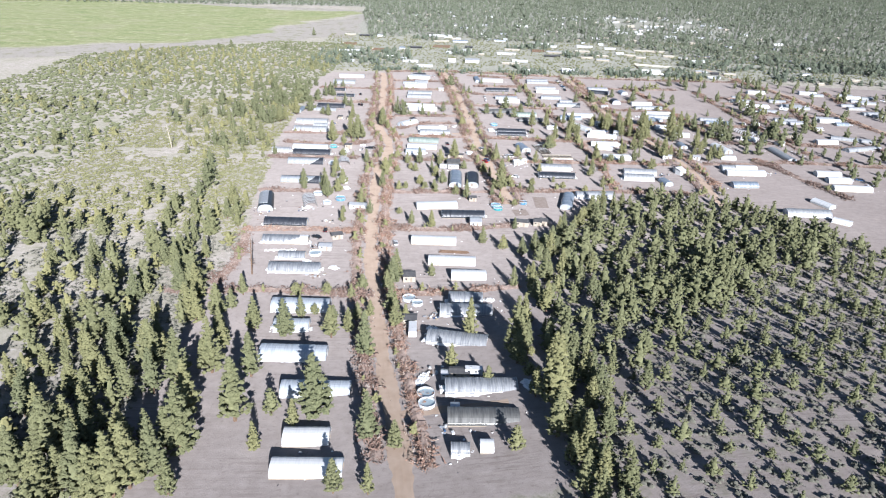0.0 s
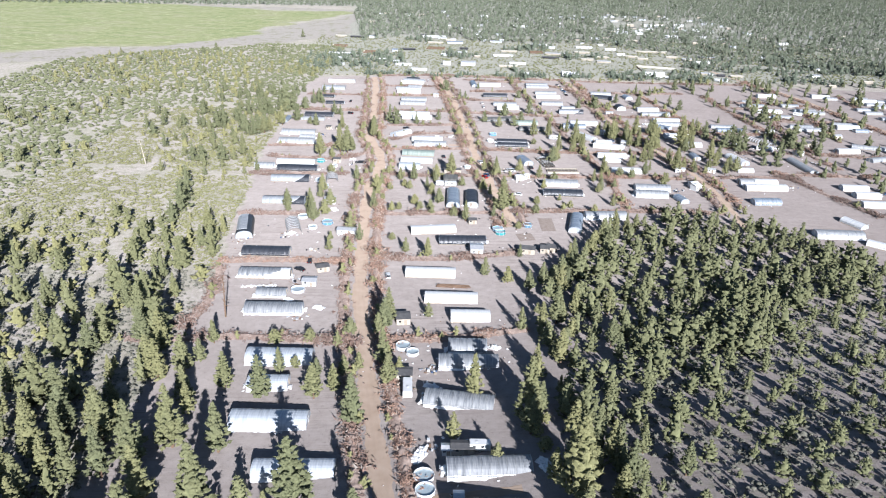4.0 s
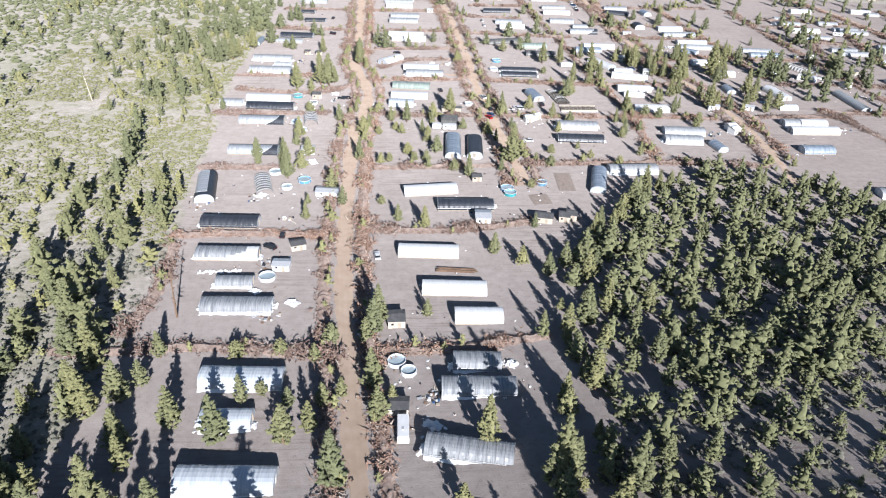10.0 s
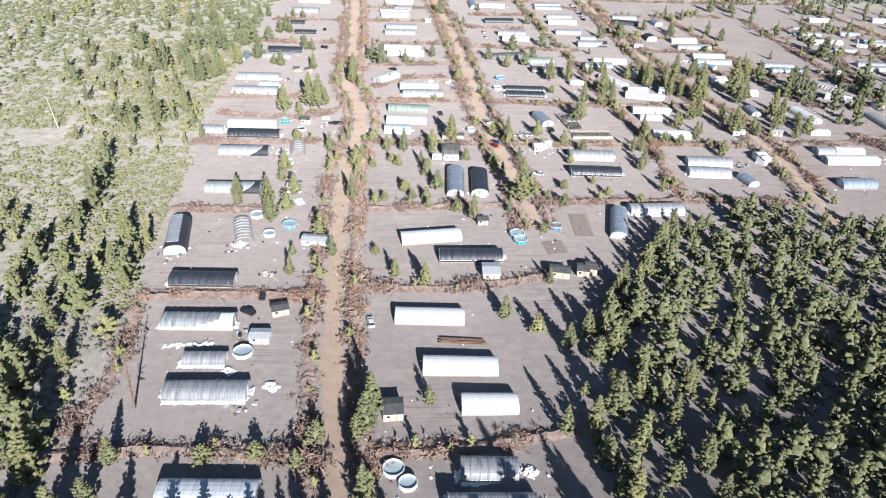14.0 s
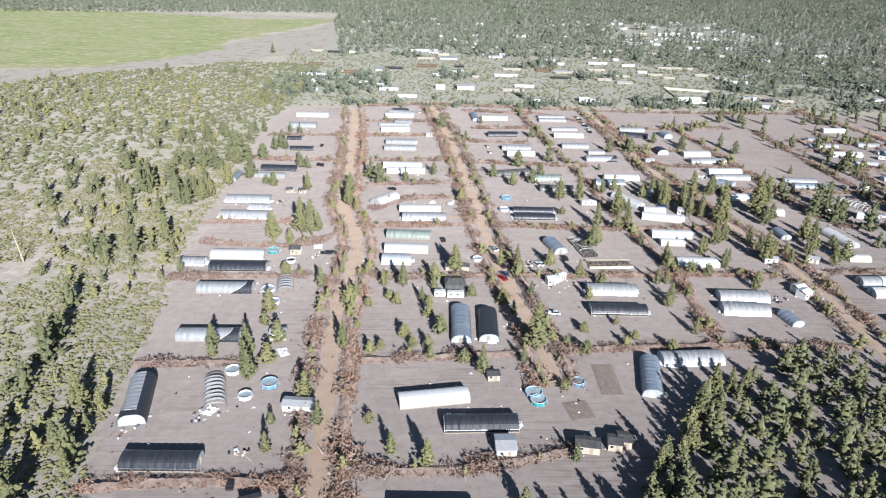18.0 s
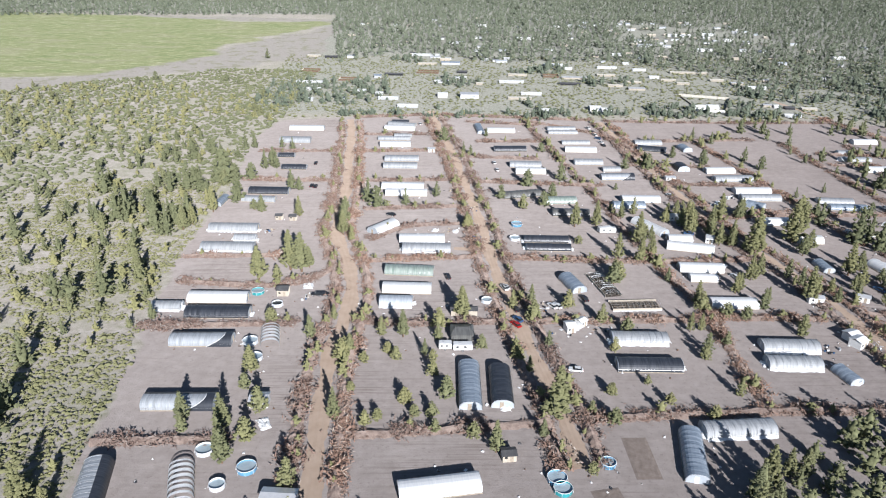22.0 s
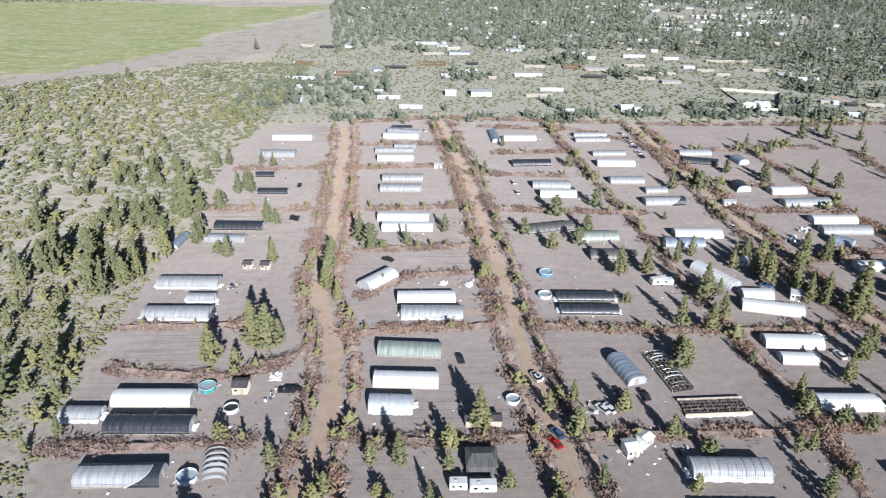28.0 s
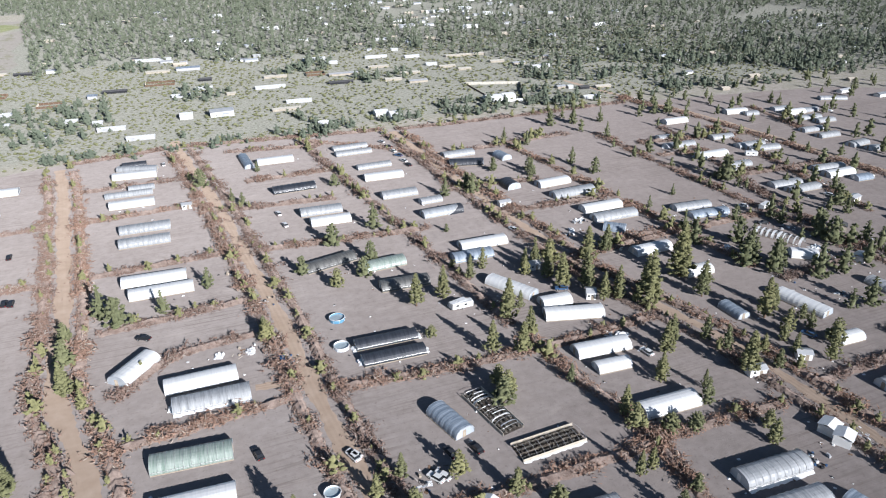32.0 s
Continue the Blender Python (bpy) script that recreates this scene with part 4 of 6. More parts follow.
ROWS = (
    ((-94, 247), (-77, 247), (-59, 250), (-30, 247), (-21, 246)),
    ((-80, 305), (-54, 308), (-30, 306)),
    ((-14, 248), (4, 247), (33, 253)),
    ((-79, 300), (-75, 275), (-79, 252)),
    ((-87, 357), (-53, 358)),
    ((-24, 359), (5, 361), (31, 364)),
    ((40, 365), (96, 369), (140, 367)),
    ((-21, 311), (5, 310), (38, 318)),
    ((-95, 415), (-45, 417)),
    ((-25, 418), (0, 416), (24, 418)),
    ((36, 418), (60, 418), (97, 419)),
    ((-98, 470), (-59, 471)),
    ((-26, 466), (3, 468), (19, 470)),
    ((30, 469), (84, 464), (131, 467)),
    ((90, 473), (92, 448), (97, 428), (95, 402), (94, 369)),
    ((98, 420), (136, 419)),
    ((151, 422), (200, 424)),
    ((-39, 655), (2, 656)),
    ((-38, 617), (8, 620)),
    ((-98, 617), (-52, 618)),
    ((16, 608), (64, 603)),
    ((-34, 564), (14, 566)),
    ((25, 563), (90, 557)),
    ((-30, 523), (15, 527)),
    ((27, 689), (75, 680)),
    ((-92, 448), (-66, 444), (-48, 445), (-34, 463)),
    ((-25, 487), (-11, 503), (14, 505)),
    ((88, 480), (84, 530), (76, 600), (66, 690)),
    ((111, 593), (157, 589)),
    ((167, 640), (176, 564), (184, 480)),
    ((220, 640), (225, 515), (232, 440)),
    ((130, 640), (207, 646)),
    ((186, 470), (222, 473)),
    ((186, 515), (224, 517)),
    ((232, 560), (300, 552)),
    ((232, 615), (296, 607)),
    ((-96, 565), (-50, 564)),
    ((126, 512), (180, 516)),
    ((120, 560), (172, 558)),
    ((30, 640), (75, 640)),
    ((70, 690), (120, 650), (124, 610)),
    ((-50, 700), (-20, 704), (0, 708)),
    ((8, 708), (60, 701), (114, 694)),
    ((122, 692), (172, 689), (274, 690)),
    ((260, 635), (250, 580), (237, 532), (230, 470)),
    ((287, 625), (273, 552), (263, 500)),
    ((229, 594), (255, 590)),
    ((240, 556), (270, 554)),
    ((155, 520), (180, 517)),
    ((236, 470), (300, 462)),
    ((190, 430), (240, 428), (300, 420)),
    ((270, 425), (276, 400), (284, 360)),
    ((196, 425), (202, 400), (214, 365)),
    ((338, 647), (330, 600)),
)
for n, pts in enumerate(ROWS):
    windrow(pts, 3.4, 1.7, 3.8, seed=200 + n)


def beside(line, off, y0, y1):
    p = smooth_line(line, 6.0)
    way = np.gradient(p, axis=0)
    side = np.stack([way[:, 1], -way[:, 0]], 1) / np.linalg.norm(way, axis=1)[:, None]
    q = p + side * off
    return [tuple(v) for v in q if y0 < v[1] < y1]


for n, (line, off, y0, y1) in enumerate(((ROAD_A, -4.6, 150, 690), (ROAD_A, 4.8, 150, 690), (ROAD_B, -4.2, 330, 700), (ROAD_B, 4.4, 330, 700), (ROAD_C, -4.2, 370, 690), (ROAD_C, 4.2, 370, 690), (ROAD_D, -4.0, 480, 700))):
    windrow(beside(line, off * 1.25, y0, y1), 3.2, 1.9, 3.2, seed=300 + n, label="brown dead brush heaped along a dirt road")
bushes = [(x + rng.uniform(-1.5, 1.5), y + rng.uniform(-2, 2), rng.uniform(1.8, 5.2)) for line, off in ((ROAD_A, -5.0), (ROAD_A, 5.4), (ROAD_B, -5.0), (ROAD_B, 5.2), (ROAD_C, 5.0), (ROAD_C, -5.0)) for x, y in beside(line, off, 150, 700) if rng.uniform() < 0.55]
bushes += [(x + rng.uniform(-1.5, 1.5), y + rng.uniform(-2, 2), rng.uniform(1.5, 4.5) + (rng.uniform(0, 3.5) if pts[0][0] > 80 and pts[0][1] > 430 else 0)) for pts in ROWS for x, y in smooth_line(pts, 6.0) if rng.uniform() < (0.3 if pts[0][1] < 430 or pts[0][0] > 185 else 0.45)]
scatter("roadside_saplings", bushes, MID, M["juniper"], "small green saplings left in the brush rows", "saplings", 0.8, 1.2, seed=12)


# ---- greenhouses ----
SKINS = {
    "W": ("white", "long white plastic-covered hoop greenhouse on bare dirt"),
    "T": ("milky", "hoop greenhouse with milky white film shaded by pines"),
    "S": ("streaked", "hoop greenhouse with streaked grey translucent film"),
    "L": ("pale", "hoop greenhouse with pale grey dusty film"),
    "K": ("black", "low hoop greenhouse under black shade cloth"),
    "N": ("smoky", "hoop greenhouse covered with smoky dark film"),
    "B": ("blue", "hoop greenhouse with blue-grey plastic film"),
    "G": ("green", "greenhouse with greenish clear film over its hoops"),
    "D": ("streaked", "damaged hoop greenhouse with white sheeting sliding off"),
    "P": ("grey_film", "hoop greenhouse half under black shade cloth"),
    "F": ("smoky", "uncovered greenhouse frame with withered rows inside"),
    "R": ("pipe", "bare white hoop frame of a greenhouse"),
    "C": ("rust", "collapsed greenhouse frame of bent hoops"),
}


def arch(width, high, sides=12):
    """The cross-section of a hoop house, from one foot to the other."""
    pts = []
    for k in range(sides + 1):
        a = math.pi * k / sides
        c, s = math.cos(a), math.sin(a)
        pts.append((-width / 2 * math.copysign(abs(c) ** 0.8, c), high * abs(s) ** 0.72))
    return pts


def cover(length, width, high, x0, x1, seed, sag=0.06, lift=0.0):
    r2 = random.Random(seed)
    sec = arch(width, high)
    step = 0.6
    n = max(2, round((x1 - x0) / step))
    verts, faces = [], []
    for i in range(n + 1):
        x = x0 + (x1 - x0) * i / n
        dip = sag * (0.5 - 0.5 * math.cos(2 * math.pi * x / 1.83)) + r2.uniform(0, 0.03)
        for j, (y, z) in enumerate(sec):
            k = 1 - dip / 3 + lift
            verts.append((x + r2.uniform(-0.03, 0.03), y * k, max(0.02, z * k)))
    m = len(sec)
    for i in range(n):
        for j in range(m - 1):
            faces.append((i * m + j, (i + 1) * m + j, (i + 1) * m + j + 1, i * m + j + 1))
    return verts, faces


def hoop_mesh(width, high, r=0.04, grow=0.02):
    """One bent pipe."""
    bm = bmesh.new()
    sec = arch(width * (1 + grow), high * (1 + grow), 10)
    rings = []
    for y, z in sec:
        out = Vector((0, y, z)).normalized()
        rings.append([bm.verts.new(Vector((0, y, z)) + Vector((r * c, 0, 0)) + out * r * d) for c, d in ((-1, 0), (0, 1), (1, 0), (0, -1))])
    for p, q in zip(rings, rings[1:]):
        for k in range(4):
            bm.faces.new((p[k], p[(k + 1) % 4], q[(k + 1) % 4], q[k]))
    return bm


HOOPS = {}


def hoop_house(style, x, y, length, width, turn):
    skin, label = SKINS[style]
    high = 3.2 if width >= 7 else 2.8 if width >= 6 else 2.3
    seed = int(x * 10 + y * 100)
    r2 = random.Random(seed)
    near = y < 520 and x < 190
    ob = thing("greenhouse", x, y, turn, label=label, category="greenhouse", group="greenhouses on the lots")
    half = length / 2
    bare = style in "RFC"
    key = (width, high, -0.06 if style in "WTKNB" else 0.008)
    if key not in HOOPS:
        me = bpy.data.meshes.new("hoop")
        b = hoop_mesh(*key[:2], 0.04, key[2])
        b.to_mesh(me)
        b.free()
        HOOPS[key] = me
    gap = 1.83 if near or bare else 3.66
    count = max(2, int(length / gap))
    if near or bare:
        for k in range(count + 1):
            hp = part("hoop", HOOPS[key], M["pipe"], ob)
            if style == "R":
                part("torn_film", soup("torn_film", *cover(length, width, high * 1.02, -half + length * k / count, -half + length * (k + r2.uniform(0.2, 0.55)) / count, seed + k, 0.0, 0.02), M["sheeting"]), M["sheeting"], ob)
            lean = r2.uniform(-0.5, 0.5) if style == "C" else 0
            hp.matrix_local = Matrix.Translation((-half + length * k / count, r2.uniform(-0.4, 0.4) if style == "C" else 0, 0)) @ Matrix.Rotation(lean, 4, "Y") @ Matrix.Diagonal((1, 1, r2.uniform(0.45, 0.8) if style == "C" else 0.55 if style == "F" else 1, 1))
    if not bare:
        lo, hi = -half, half
        if style == "D":
            part("cover", soup("cover", *cover(length, width, high, lo, hi, seed, 0.12), M[skin]), M[skin], ob)
            v, f = cover(length, width, high, lo, hi, seed + 1, 0.05, 0.03)
            keep = [q for q in f if (lambda c: c[1] < width * 0.1 and c[2] < 0.6 + 3.0 * max(0.0, (c[0] / half + 0.3) / 1.3))((sum((Vector(v[i]) for i in q), Vector()) / 4))]
            part("loose_sheet", soup("loose_sheet", v, keep, M["sheeting"]), M["sheeting"], ob, "loose white sheeting")
        elif style == "P":
            part("cover", soup("cover", *cover(length, width, high, lo, hi, seed, 0.08), M[skin]), M[skin], ob)
            for front in (True, False):
                sec = [p for p in arch(width * 1.04, high * 1.03, 24) if (p[0] < width * 0.17) == front or abs(p[0] - width * 0.17) < 0.25]
                v = [(u0 + (half + 0.05 - u0) * k / 18, p, q) for p, q in sec for u0 in (half * (0.2 + 0.55 * q / high) if front else -half,) for k in range(19)]
                f = [(19 * r + k, 19 * r + k + 1, 19 * r + k + 20, 19 * r + k + 19) for r in range(len(sec) - 1) for k in range(18)]
                part("shade_cloth", soup("shade_cloth", v, f, M["black"]), M["black"], ob, "black shade cloth pulled over")
                if front:
                    rim = bmesh.new()
                    for r in range(len(sec) - 1):
                        tube(rim, v[19 * r], v[19 * r + 19], 0.09, sides=5)
                    part("cloth_rim", rim, M["sheeting"], ob, "white rim of the shade cloth")
        else:
            part("cover", soup("cover", *cover(length, width, high, lo, hi, seed, 0.04 if style == "W" else 0.08), M[skin]), M[skin], ob)
    # end walls with a door
    if not bare:
        for sgn in (-1, 1):
            sec = arch(width * 0.985, high * 0.985)
            bm = bmesh.new()
            a = [bm.verts.new((sgn * (half - 0.05), p, q)) for p, q in sec]
            b = [bm.verts.new((sgn * (half - 0.12), p, q)) for p, q in sec]
            bm.faces.new(a)
            bm.faces.new(b[::-1])
            for k in range(len(a) - 1):
                bm.faces.new((a[k], a[k + 1], b[k + 1], b[k]))
            w = part("end_wall", bm, M["milky" if style in "WTSGBKPL" else skin], ob)
            part("door", box(0.06, 1.1, 2.0, (sgn * (half - 0.02), 0.3, 0)), M["lumber" if seed % 2 else "sheeting"], w, "plain end door")
    for sgn in (-1, 1):
        part("base_board", box(length, 0.06, 0.28, (0, sgn * (width / 2 + 0.05), 0)), M["lumber"], ob)
    if style in "STFL" and near:
        # ragged skirt of spare film along the camera-side foot
        n = int(length / 0.8)
        v, f = [], []
        for i in range(n + 1):
            u = -half + length * i / n
            v += [(u, -width / 2 - 0.02, 0.5 + r2.uniform(-0.15, 0.15)), (u, -width / 2 - 0.16, 0.22), (u, -width / 2 - 0.5 - r2.uniform(0, 0.55), 0.05 + r2.uniform(0, 0.05))]
        for i in range(n):
            for j in (0, 1):
                f.append((3 * i + j, 3 * i + 3 + j, 3 * i + 4 + j, 3 * i + 1 + j))
        part("skirt", soup("skirt", v, f, M["sheeting"]), M["sheeting"], ob, "ragged white film skirt")
    if near and style in "STDPKL":
        for sgn in (-1, 1):
            if r2.random() < 0.5:
                n = 6
                v = [((i / (n - 1) - 0.5) * 1.6 + r2.gauss(0, 0.15), (j / (n - 1) - 0.5) * r2.uniform(2, 4) + r2.gauss(0, 0.15), 0.03 if i in (0, n - 1) or j in (0, n - 1) else r2.uniform(0.15, 0.7)) for i in range(n) for j in range(n)]
                f = [(i * n + j, (i + 1) * n + j, (i + 1) * n + j + 1, i * n + j + 1) for i in range(n - 1) for j in range(n - 1)]
                q = part("loose_film", soup("loose_film", v, f, M["sheeting"]), M["sheeting"], ob, "crumpled white film at the end")
                q.location = (sgn * (half + 0.5), r2.uniform(-1.5, 0.5), 0)
    if style in "FC":
        part("soil", box(length - 0.2, width, 0.08), M["dark_soil"], ob, "dark bed soil")
        if style == "C":
            for k in range(6):
                u = r2.uniform(-half, half * 0.9)
                strip = [f for f in [cover(length, width, high * 0.62, u, u + r2.uniform(0.2, 0.6), seed + k, 0.3, 0.03)]][0]
                part("torn_film", soup("torn_film", strip[0], [q for n, q in enumerate(strip[1]) if (n + k) % 12 > 2], M["sheeting"]), M["sheeting"], ob)
        for k in range(4):
            rowy = -width / 2 + width * (k + 0.7) / 4.4
            v, f = tufts(np.random.default_rng(seed + k), np.stack([np.linspace(-half + 0.6, half - 0.6, 34), np.full(34, rowy), np.full(34, 0.45)], 1), np.full(34, 0.7), 5)
            part("dry_plant_bed", tri_mesh("dry_plant_bed", v, f, M["grey_dead"]), M["grey_dead"], ob, "withered plant row")
        for sgn in (-1, 1):
            part("side_wall", box(length, 0.1, 0.95, (0, sgn * (width / 2 + 0.12), 0)), M["board"], ob)
    if style in "SKPWBGNL":
        # vent or roll-up pipe along the camera side
        part("roll_pipe", tube(bmesh.new(), (-half, -width / 2 * 0.985 - 0.06, 0.95), (half, -width / 2 * 0.985 - 0.06, 0.95), 0.05), M["pipe"], ob)
    return ob


hoop_house("K", -64.5, 313.7, 18.8, 6.2, -0.8)
hoop_house("D", -60.5, 293.8, 19.1, 6.2, -0.3)
hoop_house("S", -54.9, 278.5, 10.6, 4.5, 0.4)
hoop_house("S", -51.6, 266.8, 19.4, 6.2, 0.6)
hoop_house("T", -43.5, 236.9, 19.9, 7, -0.6)
hoop_house("W", 1.3, 296.6, 18.9, 6.2, -1.5)
hoop_house("W", 8.8, 275.8, 18.6, 6.2, -1.1)
hoop_house("W", 15, 261.8, 13.2, 6.2, 0.4)
hoop_house("S", 13.3, 241.8, 11.9, 6.2, -1.4)
hoop_house("S", 13.2, 232, 17.6, 6.2, 0)
hoop_house("W", 1.9, 339.4, 19.6, 6.2, 9)
hoop_house("K", 14.3, 328.2, 19.8, 6.2, 1.4)
hoop_house("T", -39.8, 205.5, 20.3, 7, -0.5)
hoop_house("T", -43.9, 223, 11.5, 6, 1)
hoop_house("S", 10, 211.5, 18.7, 6.2, -9.6)
hoop_house("T", -29.8, 186.2, 19.4, 6, 1)
hoop_house("W", -28.5, 164.7, 11.6, 6.2, 2.1)
hoop_house("W", -26.3, 152.9, 17, 6.2, 1.1)
hoop_house("S", 16, 182.7, 19.7, 6.2, 3)
hoop_house("N", 15.9, 168.2, 18.2, 6.2, 1.3)
hoop_house("S", 9.9, 156.1, 4.5, 4, 0.2)
hoop_house("W", 16.2, 156.3, 3.3, 4, 0.2)
hoop_house("P", -69.2, 372.8, 19.7, 6.2, 0)
hoop_house("P", -72.3, 405.5, 19.5, 6.2, 0.3)
hoop_house("W", -74.5, 433.9, 20.9, 6.2, -1.1)
hoop_house("K", -71.9, 423.2, 21.6, 6.2, -1.1)
hoop_house("L", -90.8, 427.9, 10.5, 5, -1.1)
hoop_house("L", -82.2, 477.5, 21.4, 6.2, -1.2)
hoop_house("L", -84.7, 498, 21.1, 6, -1.2)
hoop_house("L", -77.4, 487.3, 9.1, 4, -1.2)
hoop_house("W", -2.9, 486.1, 19.1, 6.2, 0.1)
hoop_house("L", -1, 476.6, 19.7, 6.2, -1.4)
hoop_house("G", -7.5, 455.6, 18.6, 6.2, -4.9)
hoop_house("W", -8.1, 440.8, 17.8, 6.2, -3)
hoop_house("T", -11.7, 430.6, 11.6, 6.2, -3)
hoop_house("K", 49.7, 485.9, 18.7, 5, -1.9)
hoop_house("K", 49.4, 477.5, 18.4, 5, -1.9)
hoop_house("F", 72.3, 428.4, 17.5, 6, 2.5)
hoop_house("L", 67.5, 405.6, 17.9, 6.2, -2.5)
hoop_house("W", 106.9, 486, 10.1, 6, -2.6)
hoop_house("W", 108.5, 477.3, 18.7, 6.2, -15.5)
hoop_house("W", 105.9, 457.7, 17, 6.2, -3.8)
hoop_house("W", 104, 449.2, 10.4, 5, -3.7)
hoop_house("W", 107.4, 429, 16.5, 6.2, -1.7)
hoop_house("W", 47.6, 662.7, 17.9, 6.2, -1.2)
hoop_house("L", 87.8, 669.1, 18.5, 5, 1)
hoop_house("L", 87.2, 659.6, 18.9, 5, -0.2)
hoop_house("K", 48.9, 620.6, 19.2, 6.2, 1.3)
hoop_house("W", 90.9, 619.5, 18.7, 6.2, -3)
hoop_house("L", 91, 635.6, 17.1, 5, 0.9)
hoop_house("L", 54.2, 589.9, 17.4, 6.2, -3.7)
hoop_house("W", 55.5, 578.4, 16.3, 6.2, -2.8)
hoop_house("L", 90.4, 595, 16, 6.2, -1.2)
hoop_house("L", 100.6, 582.5, 9.8, 5, 1.6)
hoop_house("P", 100.4, 568.8, 17.7, 6, 2.3)
hoop_house("N", 46, 541.5, 19.4, 6.2, 13.1)
hoop_house("G", 63.7, 532.9, 15.8, 6.2, 2.6)
hoop_house("W", 103.5, 534.7, 18.6, 6.2, -1.2)
hoop_house("B", 95.6, 526.5, 15.2, 6, -1.2)
hoop_house("N", 66, 516.5, 17, 6, -3)
hoop_house("L", 135.6, 635.3, 16.8, 6.2, 0.9)
hoop_house("K", 134.4, 621.5, 16.7, 6.2, -17.1)
hoop_house("L", 161.6, 566.3, 20.7, 6.2, 3.5)
hoop_house("W", 159.7, 580.4, 16.1, 6.2, 3)
hoop_house("W", 163.8, 547.2, 18.2, 6.2, 0)
hoop_house("L", 163.7, 537.2, 19.5, 6.2, -1.2)
hoop_house("W", -78.4, 666.5, 22.2, 6.2, -1.2)
hoop_house("L", -81.1, 637.4, 18.7, 7, -1.2)
hoop_house("K", -81.1, 606.3, 9.5, 4, -1.2)
hoop_house("K", -73.1, 584.3, 13.8, 5, -1.2)
hoop_house("K", -78.9, 545.6, 19.9, 6.2, -2.8)
hoop_house("L", -81.5, 534, 16.1, 5, -4.2)
hoop_house("K", -18.3, 684.9, 11.5, 4, -1.2)
hoop_house("W", -18.3, 667.8, 19.8, 6.2, -4.3)
hoop_house("L", -15.6, 649.2, 11.2, 4, -1.2)
hoop_house("L", -20.9, 642.9, 20.1, 4, -1.2)
hoop_house("W", -19.7, 629.8, 18.4, 6.2, -1.2)
hoop_house("L", -15, 600.4, 19.2, 6.2, -1.2)
hoop_house("L", -15.4, 587.1, 18.7, 6.2, -1.2)
hoop_house("W", -12.9, 553.2, 21.3, 6.2, -2.8)
hoop_house("W", -10.9, 543.2, 20.6, 6.2, -1.2)
hoop_house("L", 81.4, 360.1, 19.3, 6.2, 3.6)
hoop_house("K", 66.3, 390.3, 19.7, 6.2, -2)
hoop_house("L", 114.2, 400.8, 17.9, 6.2, -2.3)
hoop_house("L", 111, 391.1, 16.3, 6.2, -2.8)
hoop_house("W", 158.6, 505.7, 15.6, 6, 0.4)
hoop_house("W", 162.5, 485.3, 10.7, 6, -2.2)
hoop_house("L", -17.1, 677.8, 18.9, 5, -15.5)
hoop_house("L", 180.6, 341.7, 20.9, 6.2, -2.7)
hoop_house("W", 195, 355.8, 11.3, 5, -66.5)
hoop_house("W", 192, 331, 8.1, 5, -40.4)
hoop_house("L", 167.5, 413, 7.3, 6, 0.4)
hoop_house("W", 177.8, 413.1, 12.2, 6, -1)
hoop_house("W", 174.3, 404, 21.8, 6.2, 1.1)
hoop_house("B", 165.6, 382.4, 13.6, 6.2, 2.8)
hoop_house("W", 175.5, 434.3, 8.8, 5, -1.6)
hoop_house("W", 221.8, 406, 13.6, 6.2, -2.7)
hoop_house("W", 222.2, 394.7, 12.4, 6.2, -2.7)
hoop_house("W", 222.2, 380.7, 20.1, 6.2, -2.7)
hoop_house("P", -79.2, 338.3, 20.3, 7, 281.1)
hoop_house("R", -58.8, 340.2, 13.1, 6, 105.6)
hoop_house("R", -51.1, 407, 10, 6, 99.4)
hoop_house("B", 11.3, 380.3, 21.5, 6.6, 88.6)
hoop_house("K", 20.3, 379.6, 18.6, 6.6, 87.9)
hoop_house("B", 66, 349.8, 19, 6, 77.1)
hoop_house("B", 124.2, 384.6, 8.3, 5, 102.5)
hoop_house("W", -19.7, 498.1, 13.6, 7, 48.4)
hoop_house("B", 53.3, 444.5, 12.4, 6, 105.3)
hoop_house("C", 64.8, 444.5, 18.4, 6, 100.6)
hoop_house("W", 98.1, 499.7, 17.9, 6, 118.7)
hoop_house("B", 33.8, 667.5, 19.6, 5, 93)
hoop_house("K", 140.3, 585.3, 8.3, 7, 94.4)
hoop_house("B", 154.8, 623.2, 9, 6, 98.8)
hoop_house("B", -98.9, 531.6, 11.4, 4, 83.7)
hoop_house("W", 178.7, 454.2, 16.9, 6, 102.2)
hoop_house("B", 155.5, 459.2, 8.9, 5, 92.1)
hoop_house("B", 156.8, 526.5, 8.5, 6, 138.9)
hoop_house("W", 273.4, 639.3, 14.8, 6.2, -1.3)
hoop_house("L", 248.9, 615.8, 9.3, 5.6, -5.2)
hoop_house("L", 247.6, 602.5, 17.5, 5.6, -1.8)
hoop_house("W", 251.4, 582.8, 18, 6.2, -1.1)
hoop_house("L", 254, 566.3, 12.5, 5.6, -4.9)
hoop_house("L", 277.2, 604.9, 13.2, 5.6, -6.3)
hoop_house("L", 281.2, 588.1, 16, 5.6, -3.2)
hoop_house("L", 283.5, 581.1, 17.7, 5.6, -5.8)
hoop_house("W", 319.2, 641.2, 14, 6.2, -8.8)
hoop_house("L", 325.1, 634.7, 8.5, 5.6, -7.3)
hoop_house("L", 349, 635.7, 11.5, 5.6, -4.7)
hoop_house("W", 350.2, 626.3, 13.5, 6.2, -2.6)
hoop_house("L", 363, 626.5, 9.7, 5.6, -1.1)
hoop_house("L", 397.5, 641.3, 16.8, 5.6, -24.5)
hoop_house("L", 349.7, 614.3, 14, 5.6, -4.5)
